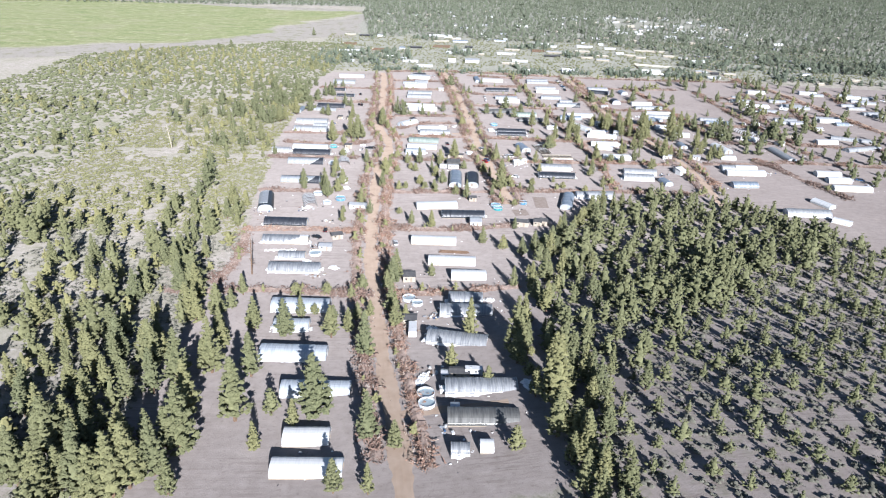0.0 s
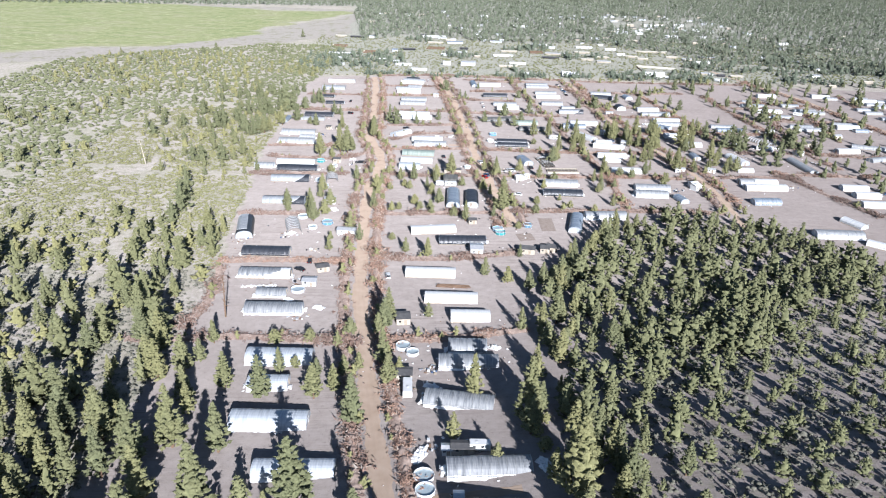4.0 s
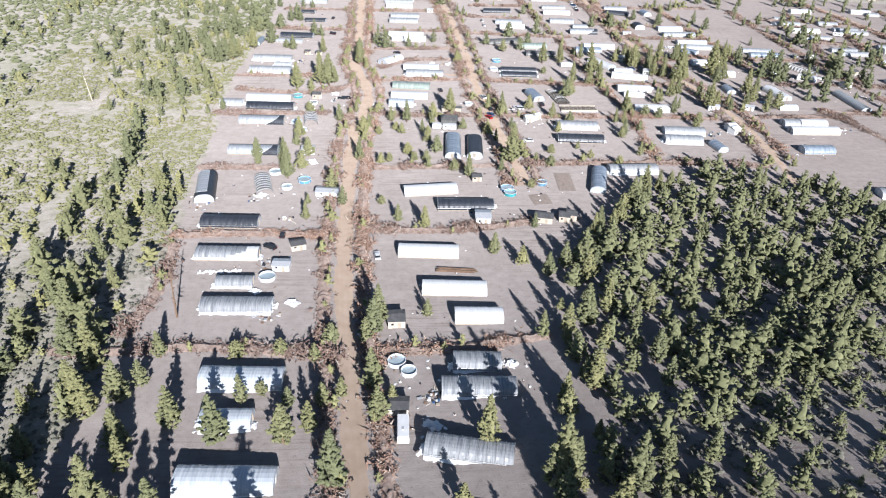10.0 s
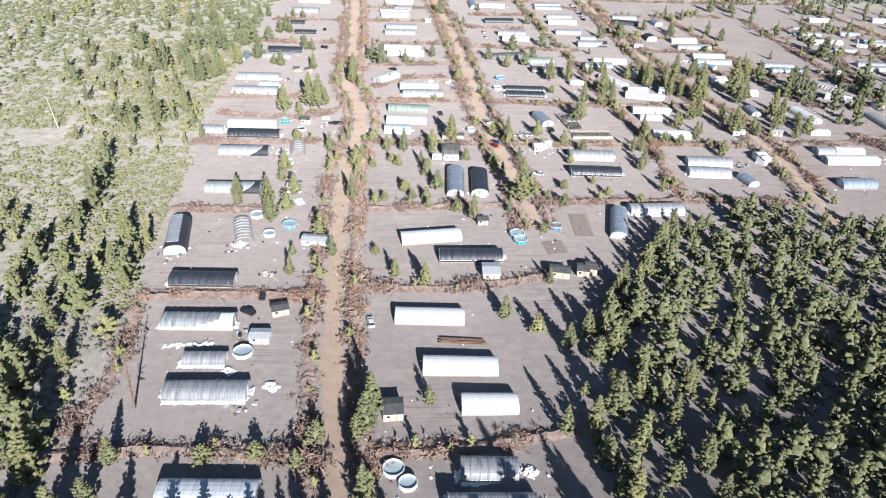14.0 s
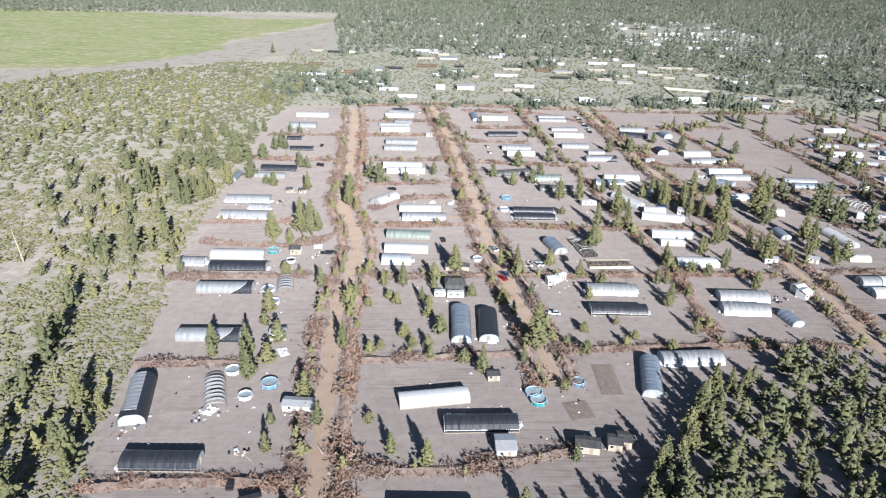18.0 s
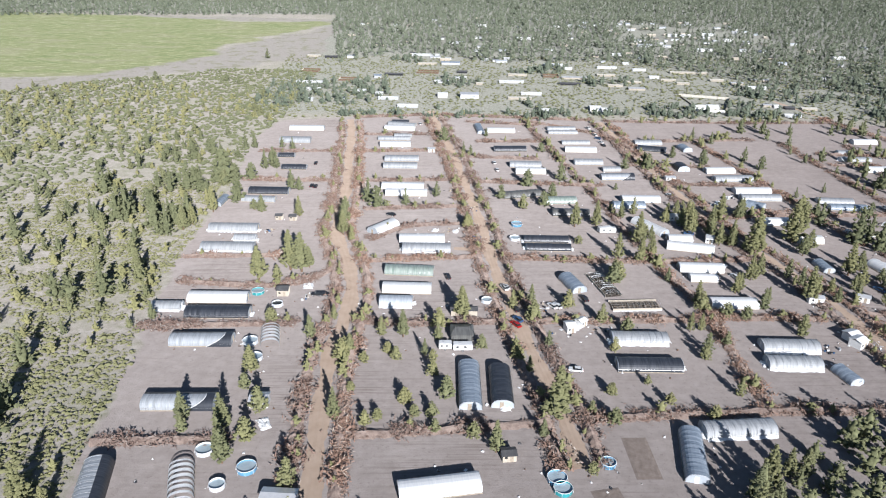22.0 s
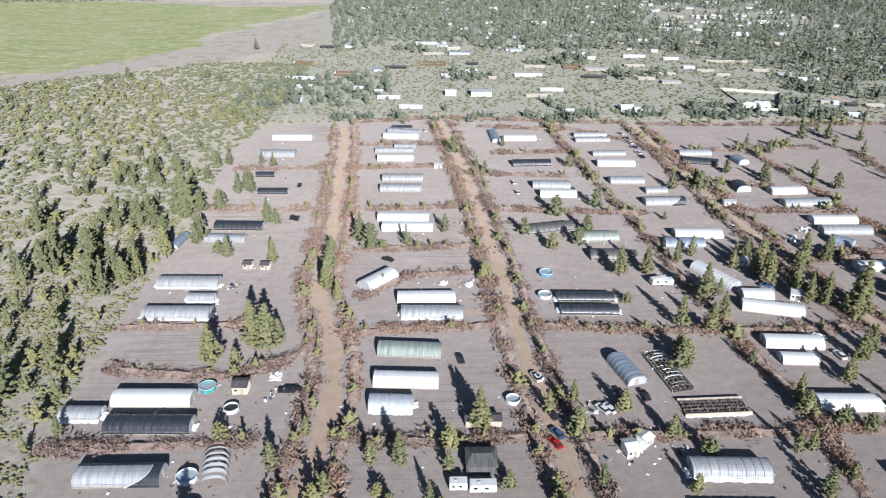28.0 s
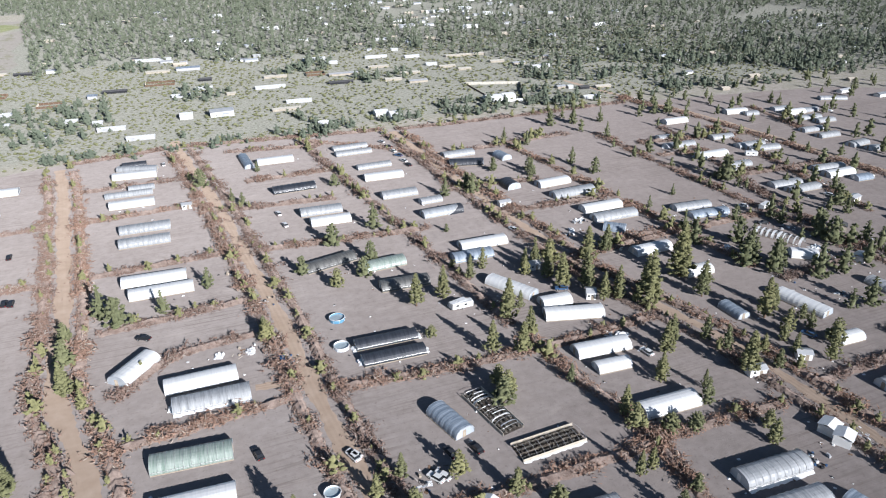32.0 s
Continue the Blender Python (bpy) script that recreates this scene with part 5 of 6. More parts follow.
hoop_house("L", 352.9, 606.4, 12.4, 5.6, -2.3)
hoop_house("L", 331.9, 595.7, 14, 5.6, -1.7)
hoop_house("L", 331.5, 584.4, 13.1, 5.6, -1.2)
hoop_house("L", 333.5, 567.2, 13, 5.6, 6.7)
hoop_house("L", 334.7, 558.4, 7.1, 5.6, -8.9)
hoop_house("L", 289.6, 546.3, 17.1, 5.6, -4.9)
hoop_house("W", 287.3, 537.9, 15.5, 6.2, -0.9)
hoop_house("B", 292.6, 529.6, 8.8, 5.6, -4.2)
hoop_house("L", 254.8, 537.6, 15.7, 5.6, -2.7)
hoop_house("L", 257.7, 530.2, 17, 5.6, -0)
hoop_house("L", 199, 533.1, 16.9, 5.6, -4.7)
hoop_house("B", 200.6, 524.4, 17.4, 5.6, -3.9)
hoop_house("W", 206.2, 480.3, 9.4, 6.2, -34.1)
hoop_house("R", 209.7, 495.7, 16.1, 5.6, -63.9)
hoop_house("W", 255.5, 477.1, 14.1, 6.2, 5.6)
hoop_house("L", 276.7, 485.5, 25.2, 5.6, -20.8)
hoop_house("L", 271.6, 462.4, 25.6, 5.6, 16.9)
hoop_house("L", 212.5, 444.6, 26, 5.6, -86.2)


# ---- pools, sheds, cars, trailers, tarps, debris ----
POOL_N = [0]


def ring_wall(r, h, sides=20, thick=0.08):
    bm = bmesh.new()
    loops = []
    for rad, z in ((r, 0), (r, h), (r - thick, h), (r - thick, 0.1)):
        loops.append([bm.verts.new((rad * math.cos(2 * math.pi * k / sides), rad * math.sin(2 * math.pi * k / sides), z)) for k in range(sides)])
    for a, b in zip(loops, loops[1:]):
        for k in range(sides):
            bm.faces.new((a[k], a[(k + 1) % sides], b[(k + 1) % sides], b[k]))
    return bm


def disc(r, z, sides=20):
    bm = bmesh.new()
    bm.faces.new([bm.verts.new((r * math.cos(2 * math.pi * k / sides), r * math.sin(2 * math.pi * k / sides), z)) for k in range(sides)])
    return bm


def pool(x, y, kind="pale"):
    k = POOL_N[0]
    POOL_N[0] += 1
    r = (2.25, 1.9, 2.4)[k % 3]
    wall, wet, text = {"pale": ("pool_pale", "water", "round above-ground water pool with pale wall"), "blue": ("pool_blue", "water", "round blue-walled water pool on dirt"), "dark": ("pool_pale", "murky", "round pale pool half full of dark water"), "teal": ("teal", "water", "teal vinyl water pool on bare dirt")}[kind]
    ob = thing("water_pool", x, y, k * 40, label=text, category="pool", group="water pools of the lots")
    part("wall", ring_wall(r, 1.15), M[wall], ob)
    part("water", disc(r - 0.06, 0.75), M[wet], ob)
    rim = bmesh.new()
    for q in range(20):
        a, b = 2 * math.pi * q / 20, 2 * math.pi * (q + 1) / 20
        tube(rim, (r * math.cos(a), r * math.sin(a), 1.15), (r * math.cos(b), r * math.sin(b), 1.15), 0.09, sides=5)
    part("rim", rim, M["paint"], ob, "white tube rim")
    for q in range(8):
        a = 2 * math.pi * q / 8
        part("leg", tube(bmesh.new(), ((r + 0.25) * math.cos(a), (r + 0.25) * math.sin(a), 0), ((r + 0.03) * math.cos(a), (r + 0.03) * math.sin(a), 1.1), 0.04, sides=5), M["paint"], ob)
    return ob


def shed(x, y, sx, sy, h, turn, k=0):
    wall, roof, text = (("board", "roofing", "small plywood shed with a dark felt roof"), ("paint", "tin", "small white shed with a pale tin roof"), ("lumber", "roofing", "unpainted wooden hut with a dark roof"), ("paint", "sheeting", "white makeshift cabin under white sheeting"))[k % 4]
    ob = thing("shed", x, y, turn, label=text, category="shed", group="sheds of the lots")
    low = h * 0.8
    bm = bmesh.new()
    for s0, s1, at in ((sx, 0.1, (0, sy / 2 - 0.05, 0)), (sx, 0.1, (0, -sy / 2 + 0.05, 0)), (0.1, sy - 0.2, (sx / 2 - 0.05, 0, 0)), (0.1, sy - 0.2, (-sx / 2 + 0.05, 0, 0))):
        add_box(bm, s0, s1, low, at)
    body = part("shell", bm, M[wall], ob)
    for sgn in (-1, 1):
        bm = bmesh.new()
        v = [(-sx / 2 - 0.25, sgn * (sy / 2 + 0.3), low - 0.05), (sx / 2 + 0.25, sgn * (sy / 2 + 0.3), low - 0.05), (sx / 2 + 0.25, 0, h), (-sx / 2 - 0.25, 0, h)]
        a = [bm.verts.new(p) for p in v]
        b = [bm.verts.new((p[0], p[1], p[2] + 0.1)) for p in v]
        bm.faces.new(a)
        bm.faces.new(b)
        for q in range(4):
            bm.faces.new((a[q], a[(q + 1) % 4], b[(q + 1) % 4], b[q]))
        part("roof_slope", bm, M[roof], ob)
    part("door", box(0.9, 0.05, 1.9, (sx * 0.15, -sy / 2 - 0.02, 0)), M["lumber" if wall != "lumber" else "board"], body, "plank door")
    part("window", box(0.7, 0.05, 0.6, (-sx * 0.25, -sy / 2 - 0.02, 1.1)), M["glass"], body, "dark window")
    return ob


def dark_tent(x, y, sx, sy, h, turn):
    sx, sy = sx * 0.8, sy * 0.8
    ob = thing("dark_tent", x, y, turn, label="square tent-like house under dark green cloth", category="tent")
    bm = box(sx, sy, h * 0.8, bevel=0.3)
    part("shell", bm, M["smoky"], ob)
    v = [(-sx / 2 - 0.2, -sy / 2 - 0.2, h * 0.78), (sx / 2 + 0.2, -sy / 2 - 0.2, h * 0.78), (sx / 2 + 0.2, sy / 2 + 0.2, h * 0.78), (-sx / 2 - 0.2, sy / 2 + 0.2, h * 0.78), (-sx * 0.3, 0, h * 1.1), (sx * 0.3, 0, h * 1.1)]
    part("roof", soup("roof", v, ((0, 1, 5, 4), (1, 2, 5), (2, 3, 4, 5), (3, 0, 4)), M["smoky"]), M["smoky"], ob)
    return ob


def wheel(parent, x, y, r=0.34, w=0.24):
    bm = tube(bmesh.new(), (x, y - w / 2, r), (x, y + w / 2, r), r, sides=14)
    t = part("wheel", bm, M["tyre"], parent)
    part("rim", tube(bmesh.new(), (x, y - w / 2 - 0.01, r), (x, y + w / 2 + 0.01, r), r * 0.55, sides=10), M["tin"], t)


def trailer(x, y, sx, sy, h, turn):
    if sy > sx:
        sx, sy, turn = sy, sx, turn + 90
    ob = thing("trailer", x, y, turn, label="white travel trailer parked on bare dirt", category="trailer", group="trailers on the lots")
    body = part("body", box(sx, sy, h - 0.5, (0, 0, 0.5), bevel=0.12), M["paint"], ob)
    for sgn in (-1, 1):
        for u in (-0.28, 0.12):
            part("window", box(sx * 0.14, 0.04, 0.55, (u * sx, sgn * (sy / 2), 1.45)), M["glass"], body, "dark window")
        wheel(ob, 0.0, sgn * (sy / 2 - 0.05), 0.33)
    part("door", box(0.65, 0.04, 1.75, (sx * 0.33, -sy / 2 - 0.005, 0.6)), M["tin"], body, "trailer door")
    part("tow_bar", tube(bmesh.new(), (sx / 2, 0, 0.45), (sx / 2 + 1.1, 0, 0.42), 0.06), M["dark"], ob)
    part("roof_vent", box(0.6, 0.5, 0.14, (-sx * 0.15, 0, h)), M["tin"], body)
    return ob


def car(colour, x, y, turn):
    paint = {"red": "red", "blue": "navy", "white": "paint", "dark": "dark"}[colour]
    ob = thing("car", x, y, turn + 90, label={"red": "red car parked at the dirt road", "blue": "blue pickup parked on the lot", "white": "white car parked on bare dirt", "dark": "dark car parked on the lot"}[colour], category="car", group="parked cars")
    body = part("body", box(4.5, 1.8, 0.62, (0, 0, 0.32), bevel=0.14), M[paint], ob)
    bm = bmesh.new()
    low = [(-1.75, -0.82), (1.0, -0.82), (1.0, 0.82), (-1.75, 0.82)]
    top = [(-1.35, -0.66), (0.35, -0.66), (0.35, 0.66), (-1.35, 0.66)]
    a, b = [bm.verts.new((*p, 0.92)) for p in low], [bm.verts.new((*p, 1.42)) for p in top]
    for q in range(4):
        bm.faces.new((a[q], a[(q + 1) % 4], b[(q + 1) % 4], b[q]))
    bm.faces.new(b)
    part("cabin_glass", bm, M["glass"], ob)
    part("roof", box(1.74, 1.34, 0.06, (-0.5, 0, 1.41), bevel=0.02), M[paint], ob)
    for u in (-1.4, 1.4):
        for s in (-0.8, 0.8):
            wheel(ob, u, s)
    for s in (-0.62, 0.62):
        part("headlight", box(0.06, 0.32, 0.14, (2.24, s, 0.66)), M["tin"], body)
        part("tail_light", box(0.06, 0.3, 0.14, (-2.24, s, 0.68)), M["red"], body)
    return ob


def tarp(x, y, size=1.0):
    r2 = np.random.default_rng(int(abs(x) * 7 + y))
    n = 9
    g = np.linspace(-1, 1, n)
    gx, gy = np.meshgrid(g * r2.uniform(1.3, 2.6) * size, g * r2.uniform(1.0, 1.8) * size * size)
    z = 0.12 + np.abs(r2.normal(size=gx.shape)) * 0.28 * size
    edge = (np.abs(gx) > gx.max() * 0.97) | (np.abs(gy) > gy.max() * 0.97)
    z[edge] = 0.03
    gx, gy = gx + r2.normal(size=gx.shape) * 0.16, gy + r2.normal(size=gx.shape) * 0.16
    v = np.stack([gx.ravel(), gy.ravel(), z.ravel()], 1)
    k = np.arange(n * n).reshape(n, n)
    f = np.stack([k[:-1, :-1].ravel(), k[:-1, 1:].ravel(), k[1:, 1:].ravel(), k[1:, :-1].ravel()], 1)
    ob = new("crumpled_tarp", soup("crumpled_tarp", v, f, M["sheeting"]))
    ob.matrix_world = pose(x, y, hill(x, y), 0, 0, r2.uniform(0, 180))
    return tagged(ob, "crumpled white plastic sheet lying on dirt", "tarp", "loose sheets")


def log_pile(x, y, length, turn):
    ob = thing("pipe_stack", x, y, turn, label="stack of long rust-brown poles on dirt", category="pole stack")
    r2 = random.Random(3)
    for k in range(9):
        off = (k % 5) * 0.42 - 0.9 + (0.2 if k > 4 else 0)
        part("pole", tube(bmesh.new(), (-length / 2 + r2.uniform(-0.8, 0.8), off + r2.uniform(-0.15, 0.15), 0.18 if k < 5 else 0.5), (length / 2 + r2.uniform(-0.8, 0.8), off + r2.uniform(-0.3, 0.3), 0.18 if k < 5 else 0.5), 0.17, 0.13, 7), M["rust"], ob)
    return ob


def soil_bed(x, y, sx, sy, turn):
    n = 10
    r2 = np.random.default_rng(int(x + y))
    gx, gy = np.meshgrid(np.linspace(-sx / 2, sx / 2, n), np.linspace(-sy / 2, sy / 2, n))
    z = 0.06 + r2.uniform(0, 0.06, gx.shape)
    z[(np.abs(gx) > sx * 0.49) | (np.abs(gy) > sy * 0.49)] = 0.0
    k = np.arange(n * n).reshape(n, n)
    f = np.stack([k[:-1, :-1].ravel(), k[:-1, 1:].ravel(), k[1:, 1:].ravel(), k[1:, :-1].ravel()], 1)
    ob = new("soil_bed", soup("soil_bed", np.stack([gx.ravel(), gy.ravel(), z.ravel()], 1), f, M["soil"]))
    ob.matrix_world = pose(x, y, 0.004, 0, 0, turn)
    return tagged(ob, "flat bed of dark turned soil", "soil bed", "soil beds", "structure")


def dead_tree(x, y, h, lean, pale):
    ob = thing("dead_tree", x, y, 30, label="bare pale standing dead trunk" if pale else "bare dark dead tree without needles", category="tree")
    r2 = random.Random(int(h * 10))
    top = (lean, lean * 0.4, h)
    wood = M["board" if pale else "bark"]
    part("trunk", tube(bmesh.new(), (0, 0, -0.3), top, 0.3, 0.08, 7), wood, ob)
    for k in range(5 if pale else 26):
        f = r2.uniform(0.25, 0.95)
        a = r2.uniform(0, 6.283)
        w = (1.1 - f) * 2.2
        part("branch", tube(bmesh.new(), (top[0] * f, top[1] * f, h * f), (top[0] * f + w * math.cos(a), top[1] * f + w * math.sin(a), h * f + w * 0.25), 0.11, 0.05, 4), wood, ob)
    return ob


def debris(x, y):
    r2 = random.Random(int(x * 13 + y * 7))
    ob = thing("junk_heap", x, y, r2.uniform(0, 90), label="heap of boards, buckets and scrap on dirt", category="junk", group="junk heaps")
    for _ in range(12):
        u, w = r2.gauss(0, 1.7), r2.gauss(0, 1.4)
        kind = r2.choice(("board", "box", "bucket", "scrap"))
        if kind == "board":
            part("plank", box(r2.uniform(1.2, 2.6), 0.18, 0.06, (u, w, 0.01 + 0.05 * r2.random()), r2.uniform(0, 3)), M[r2.choice(("lumber", "board", "rust"))], ob)
        elif kind == "box":
            part("crate", box(r2.uniform(0.5, 1.1), r2.uniform(0.4, 0.9), r2.uniform(0.35, 0.9), (u, w, 0), r2.uniform(0, 3), 0.03), M[r2.choice(("paint", "tin", "dark", "lumber"))], ob)
        elif kind == "bucket":
            part("bucket", tube(bmesh.new(), (u, w, 0), (u, w, 0.45), 0.26, 0.3, 10), M[r2.choice(("paint", "navy", "dark"))], ob)
        else:
            part("scrap_sheet", box(r2.uniform(0.7, 1.6), r2.uniform(0.5, 1.1), 0.05, (u, w, 0.01), r2.uniform(0, 3)), M[r2.choice(("sheeting", "tin", "rust"))], ob)
    return ob


pool(-61.8, 438.7, "teal")
pool(-53.1, 429.4, "dark")
pool(-57, 404.9, "pale")
pool(-6.6, 242.8, "pale")
pool(-3.5, 238.8, "pale")
pool(-46.2, 281.3, "pale")
pool(-56.9, 353.1, "pale")
pool(-50.5, 340.6, "pale")
pool(-44.9, 346.5, "blue")
pool(-53.5, 395.5, "pale")
pool(43.9, 347.3, "blue")
pool(30.3, 342.1, "blue")
pool(31.1, 338.5, "teal")
pool(20.3, 431.9, "pale")
pool(1, 181.4, "pale")
pool(1.4, 176.5, "pale")
pool(125.1, 382, "pale")
pool(39.2, 503.2, "blue")
pool(36.6, 487.4, "pale")
tarp(-48.3, 274.6)
tarp(-36.9, 269.1)
tarp(112.2, 463.7)
tarp(115.8, 461.5)
tarp(2.8, 220.1)
tarp(29.4, 181.4)
tarp(22, 241.1)
tarp(-44.5, 444.1)
tarp(-44.2, 364)
tarp(-58.6, 334.5)
tarp(2.8, 497.1)
tarp(11.8, 496.1)
tarp(49.5, 414.3)
tarp(374.9, 622.5)
shed(-39.9, 298.8, 4.5, 3.5, 2.6, 20, 0)
shed(-42.9, 287.1, 5, 4, 2.4, 0, 1)
shed(-7.4, 260, 4.5, 5, 3, 5, 0)
shed(-52.5, 437.9, 4, 4, 3, 0, 0)
shed(-67.4, 510.3, 3, 3, 2.5, 0, 0)
shed(-61, 509.6, 3, 3, 2.5, 0, 0)
shed(-47.2, 372.8, 5, 4, 3, 0, 1)
shed(40.7, 318.8, 6, 4, 2.8, -10, 0)
shed(47.9, 319.7, 3.5, 4, 2.8, -10, 0)
shed(50.6, 320.8, 3.5, 4, 2.8, -10, 0)
shed(19.4, 350, 3.5, 3, 2.5, 5, 0)
shed(19.8, 318.5, 5, 6, 3, 0, 1)
shed(137.2, 402, 4, 4, 3.2, 30, 3)
shed(46.2, 412.1, 3, 4, 3, 10, 3)
shed(50.6, 415.4, 3, 3, 2.6, 40, 3)
shed(-5.5, 225.8, 4.5, 4, 2.6, 0, 0)
shed(138.1, 431.4, 5, 3, 2.8, -10, 1)
shed(156.1, 432.2, 4, 3, 2.6, -30, 1)
shed(119.5, 484.9, 3, 4, 3.2, -25, 1)
shed(111.9, 510.3, 4, 3.5, 3, 0, 1)
shed(127.9, 566.1, 5, 3, 2.6, 0, 1)
shed(137.3, 406.2, 4, 4, 3, 20, 3)
shed(-35, 335.7, 8, 4, 2.6, -5, 1)
shed(2, 617.5, 4, 3, 2.6, 0, 1)
shed(11.8, 423.1, 9, 3, 2.6, 0, 0)
shed(32.6, 765.9, 14, 9, 4, 0, 1)
dark_tent(10.4, 408.2, 9, 8, 3.4, 0)
trailer(78.1, 494.9, 7, 2.4, 2.5, 0)
trailer(10.3, 400.3, 6, 2.4, 2.5, 0)
trailer(4.8, 401, 4, 2.4, 2.5, 0)
trailer(-4.2, 218, 2.6, 7, 2.6, 2)
trailer(177.9, 459.4, 4, 2.4, 2.5, -30)
trailer(77, 495.5, 6, 2.4, 2.6, 15)
car("red", 28.8, 415, 30)
car("blue", 29.9, 418.5, 30)
car("white", 27.7, 441.7, 20)
car("dark", 29.8, 425.7, 20)
car("dark", -40.2, 436.7, 85)
car("dark", -38.2, 436.7, 85)
car("white", 43.7, 388.3, 80)
car("white", 43.1, 427.8, 30)
car("white", 116.9, 450.9, 10)
car("blue", 166.6, 440.1, 20)
car("white", 138.8, 432.7, 60)
car("white", 44.7, 427.8, 35)
car("dark", -45.9, 306.1, 0)
car("dark", -48.5, 298.3, 60)
car("white", 28, 442.2, 30)
car("dark", 7.1, 450.8, 10)
car("dark", -62.5, 592.5, 0)
car("dark", -59.3, 554.5, 0)
car("dark", -57.2, 553.6, 0)
car("blue", 19.4, 487.3, 0)
car("white", -4.9, 680.3, 5)
car("white", 259.3, 746.6, 5)
car("white", 37.2, 594.4, 5)
car("white", 37.6, 581.6, 5)
car("dark", 55.5, 433.2, 10)
car("dark", 49.2, 434.1, 10)
car("blue", 113.3, 492.9, 70)
car("white", -34.7, 335.7, 5)
car("dark", -17.2, 514.8, 60)
car("white", -14.6, 293.9, 10)
car("white", 106.3, 671.9, 20)
car("dark", 106.8, 662.6, 30)
car("white", 107.2, 654.5, 15)
car("blue", 107.4, 646.6, 40)
car("white", 107.2, 637.4, 20)
car("dark", 107.3, 630.8, 10)
car("white", 120.1, 542, 15)
car("dark", 120.1, 525.5, 40)
for x, y in ((262, 571), (266, 609), (296, 590), (213, 497), (219, 503), (240, 482), (214, 478), (212, 528), (273, 534), (306, 540), (345, 620), (340, 589), (268, 644), (232, 398), (236, 389), (190, 408), (188, 470), (196, 455), (226, 453)):
    debris(x, y)
for x, y in ((262, 585), (240, 603), (300, 531), (216, 484), (193, 492), (246, 470), (206, 521), (230, 410), (186, 497)):
    tarp(x, y)
shed(267, 512, 5, 3.5, 2.6, 10, 1)
shed(244, 560, 4, 3, 2.5, -5, 3)
shed(222, 470, 5, 4, 2.8, 15, 1)
shed(238, 492, 4, 3, 2.6, 40, 0)
trailer(226, 520, 6, 2.4, 2.5, 20)
trailer(270, 575, 6, 2.4, 2.5, -30)
car("white", 231, 497, 30)
car("dark", 214, 508, 70)
car("white", 262, 520, 10)
car("blue", 236, 398, 60)
car("white", 219, 525, 50)
debris(138.4, 529)
debris(148.6, 538.2)
debris(148.2, 511.9)
tarp(141.1, 532.7)
tarp(149.4, 540.1)
debris(-60.6, 331.2)
debris(-77.5, 325.4)
debris(-42.8, 262.1)
debris(-47.5, 289.6)
debris(-43.4, 436.4)
debris(12.5, 546.9)
debris(9.8, 496.9)
debris(19, 486.8)
debris(56.9, 412.6)
debris(44.4, 428.6)
debris(44.1, 410.8)
debris(3.1, 218.1)
debris(2.8, 229.3)
debris(127, 399.1)
debris(142.4, 401.1)
debris(19.5, 523.8)
debris(40.6, 427.1)
debris(-45.6, 317.2)
debris(30.9, 180.6)
debris(-69.6, 496.1)
trailer(14.3, 190.4, 5, 2.3, 2.4, 0)
shed(10.2, 190.3, 5.5, 3, 2.4, 0, 0)
shed(6.4, 190.1, 2.4, 2.4, 2.2, 0, 1)
shed(8.8, 173.1, 2, 2.5, 2, 0, 1)
tarp(0.3, 191.1)
tarp(-0.4, 189.1)
tarp(28.6, 183.5)
tarp(2.4, 220.1)
debris(3.6, 191.8)
debris(7.1, 165.9)
debris(2.3, 229.6)
log_pile(9.7, 286.5, 11.5, -4)
soil_bed(52.9, 349.8, 6.5, 15.5, 0)
soil_bed(41.7, 335.0, 7.0, 8.0, 10)
dead_tree(-66.8, 261.9, 15, 0.6, False)
dead_tree(-155.5, 427.9, 14, -1.5, True)
for k in range(8):
    tarp(-66.8 + 1.6 * k, 284 + 0.15 * k, 0.55)


# ---- litter ----
def litter():
    r2 = np.random.default_rng(31)
    spots = []
    for ob in [o for o in bpy.data.objects if o.parent is None and o.name.split(".")[0] in ("greenhouse", "shed", "water_pool", "junk_heap", "trailer")]:
        x, y, _ = ob.matrix_world.translation
        if y < 700 and x < 300:
            for _ in range(r2.poisson(6 if y < 520 else 4)):
                a, d = r2.uniform(0, 6.283), r2.uniform(4, 14)
                spots.append((x + math.cos(a) * d, y + math.sin(a) * d * 0.7))
    for tone, share in (("sheeting", 0.5), ("dark", 0.25), ("rust", 0.25)):
        v, f = [], []
        for x, y in spots:
            if r2.uniform() > share:
                continue
            k, s, h, a = len(v), r2.uniform(0.15, 0.55), r2.uniform(0.08, 0.45), r2.uniform(0, 3.1)
            for u, w in ((-1, -0.6), (1, -0.7), (0.9, 0.6), (-0.8, 0.7)):
                v.append((x + s * (u * math.cos(a) - w * math.sin(a)), y + s * (u * math.sin(a) + w * math.cos(a)), hill(x, y)))
            v.append((x + r2.uniform(-0.2, 0.2), y + r2.uniform(-0.2, 0.2), hill(x, y) + h))
            f += [(k, k + 1, k + 4), (k + 1, k + 2, k + 4), (k + 2, k + 3, k + 4), (k + 3, k, k + 4)]
        tagged(new("litter", soup("litter", v, f, M[tone])), {"sheeting": "scattered scraps of white plastic on dirt", "dark": "scattered dark scraps and bags on dirt", "rust": "scattered brown scraps of wood on dirt"}[tone], "litter", kind="stuff")


litter()

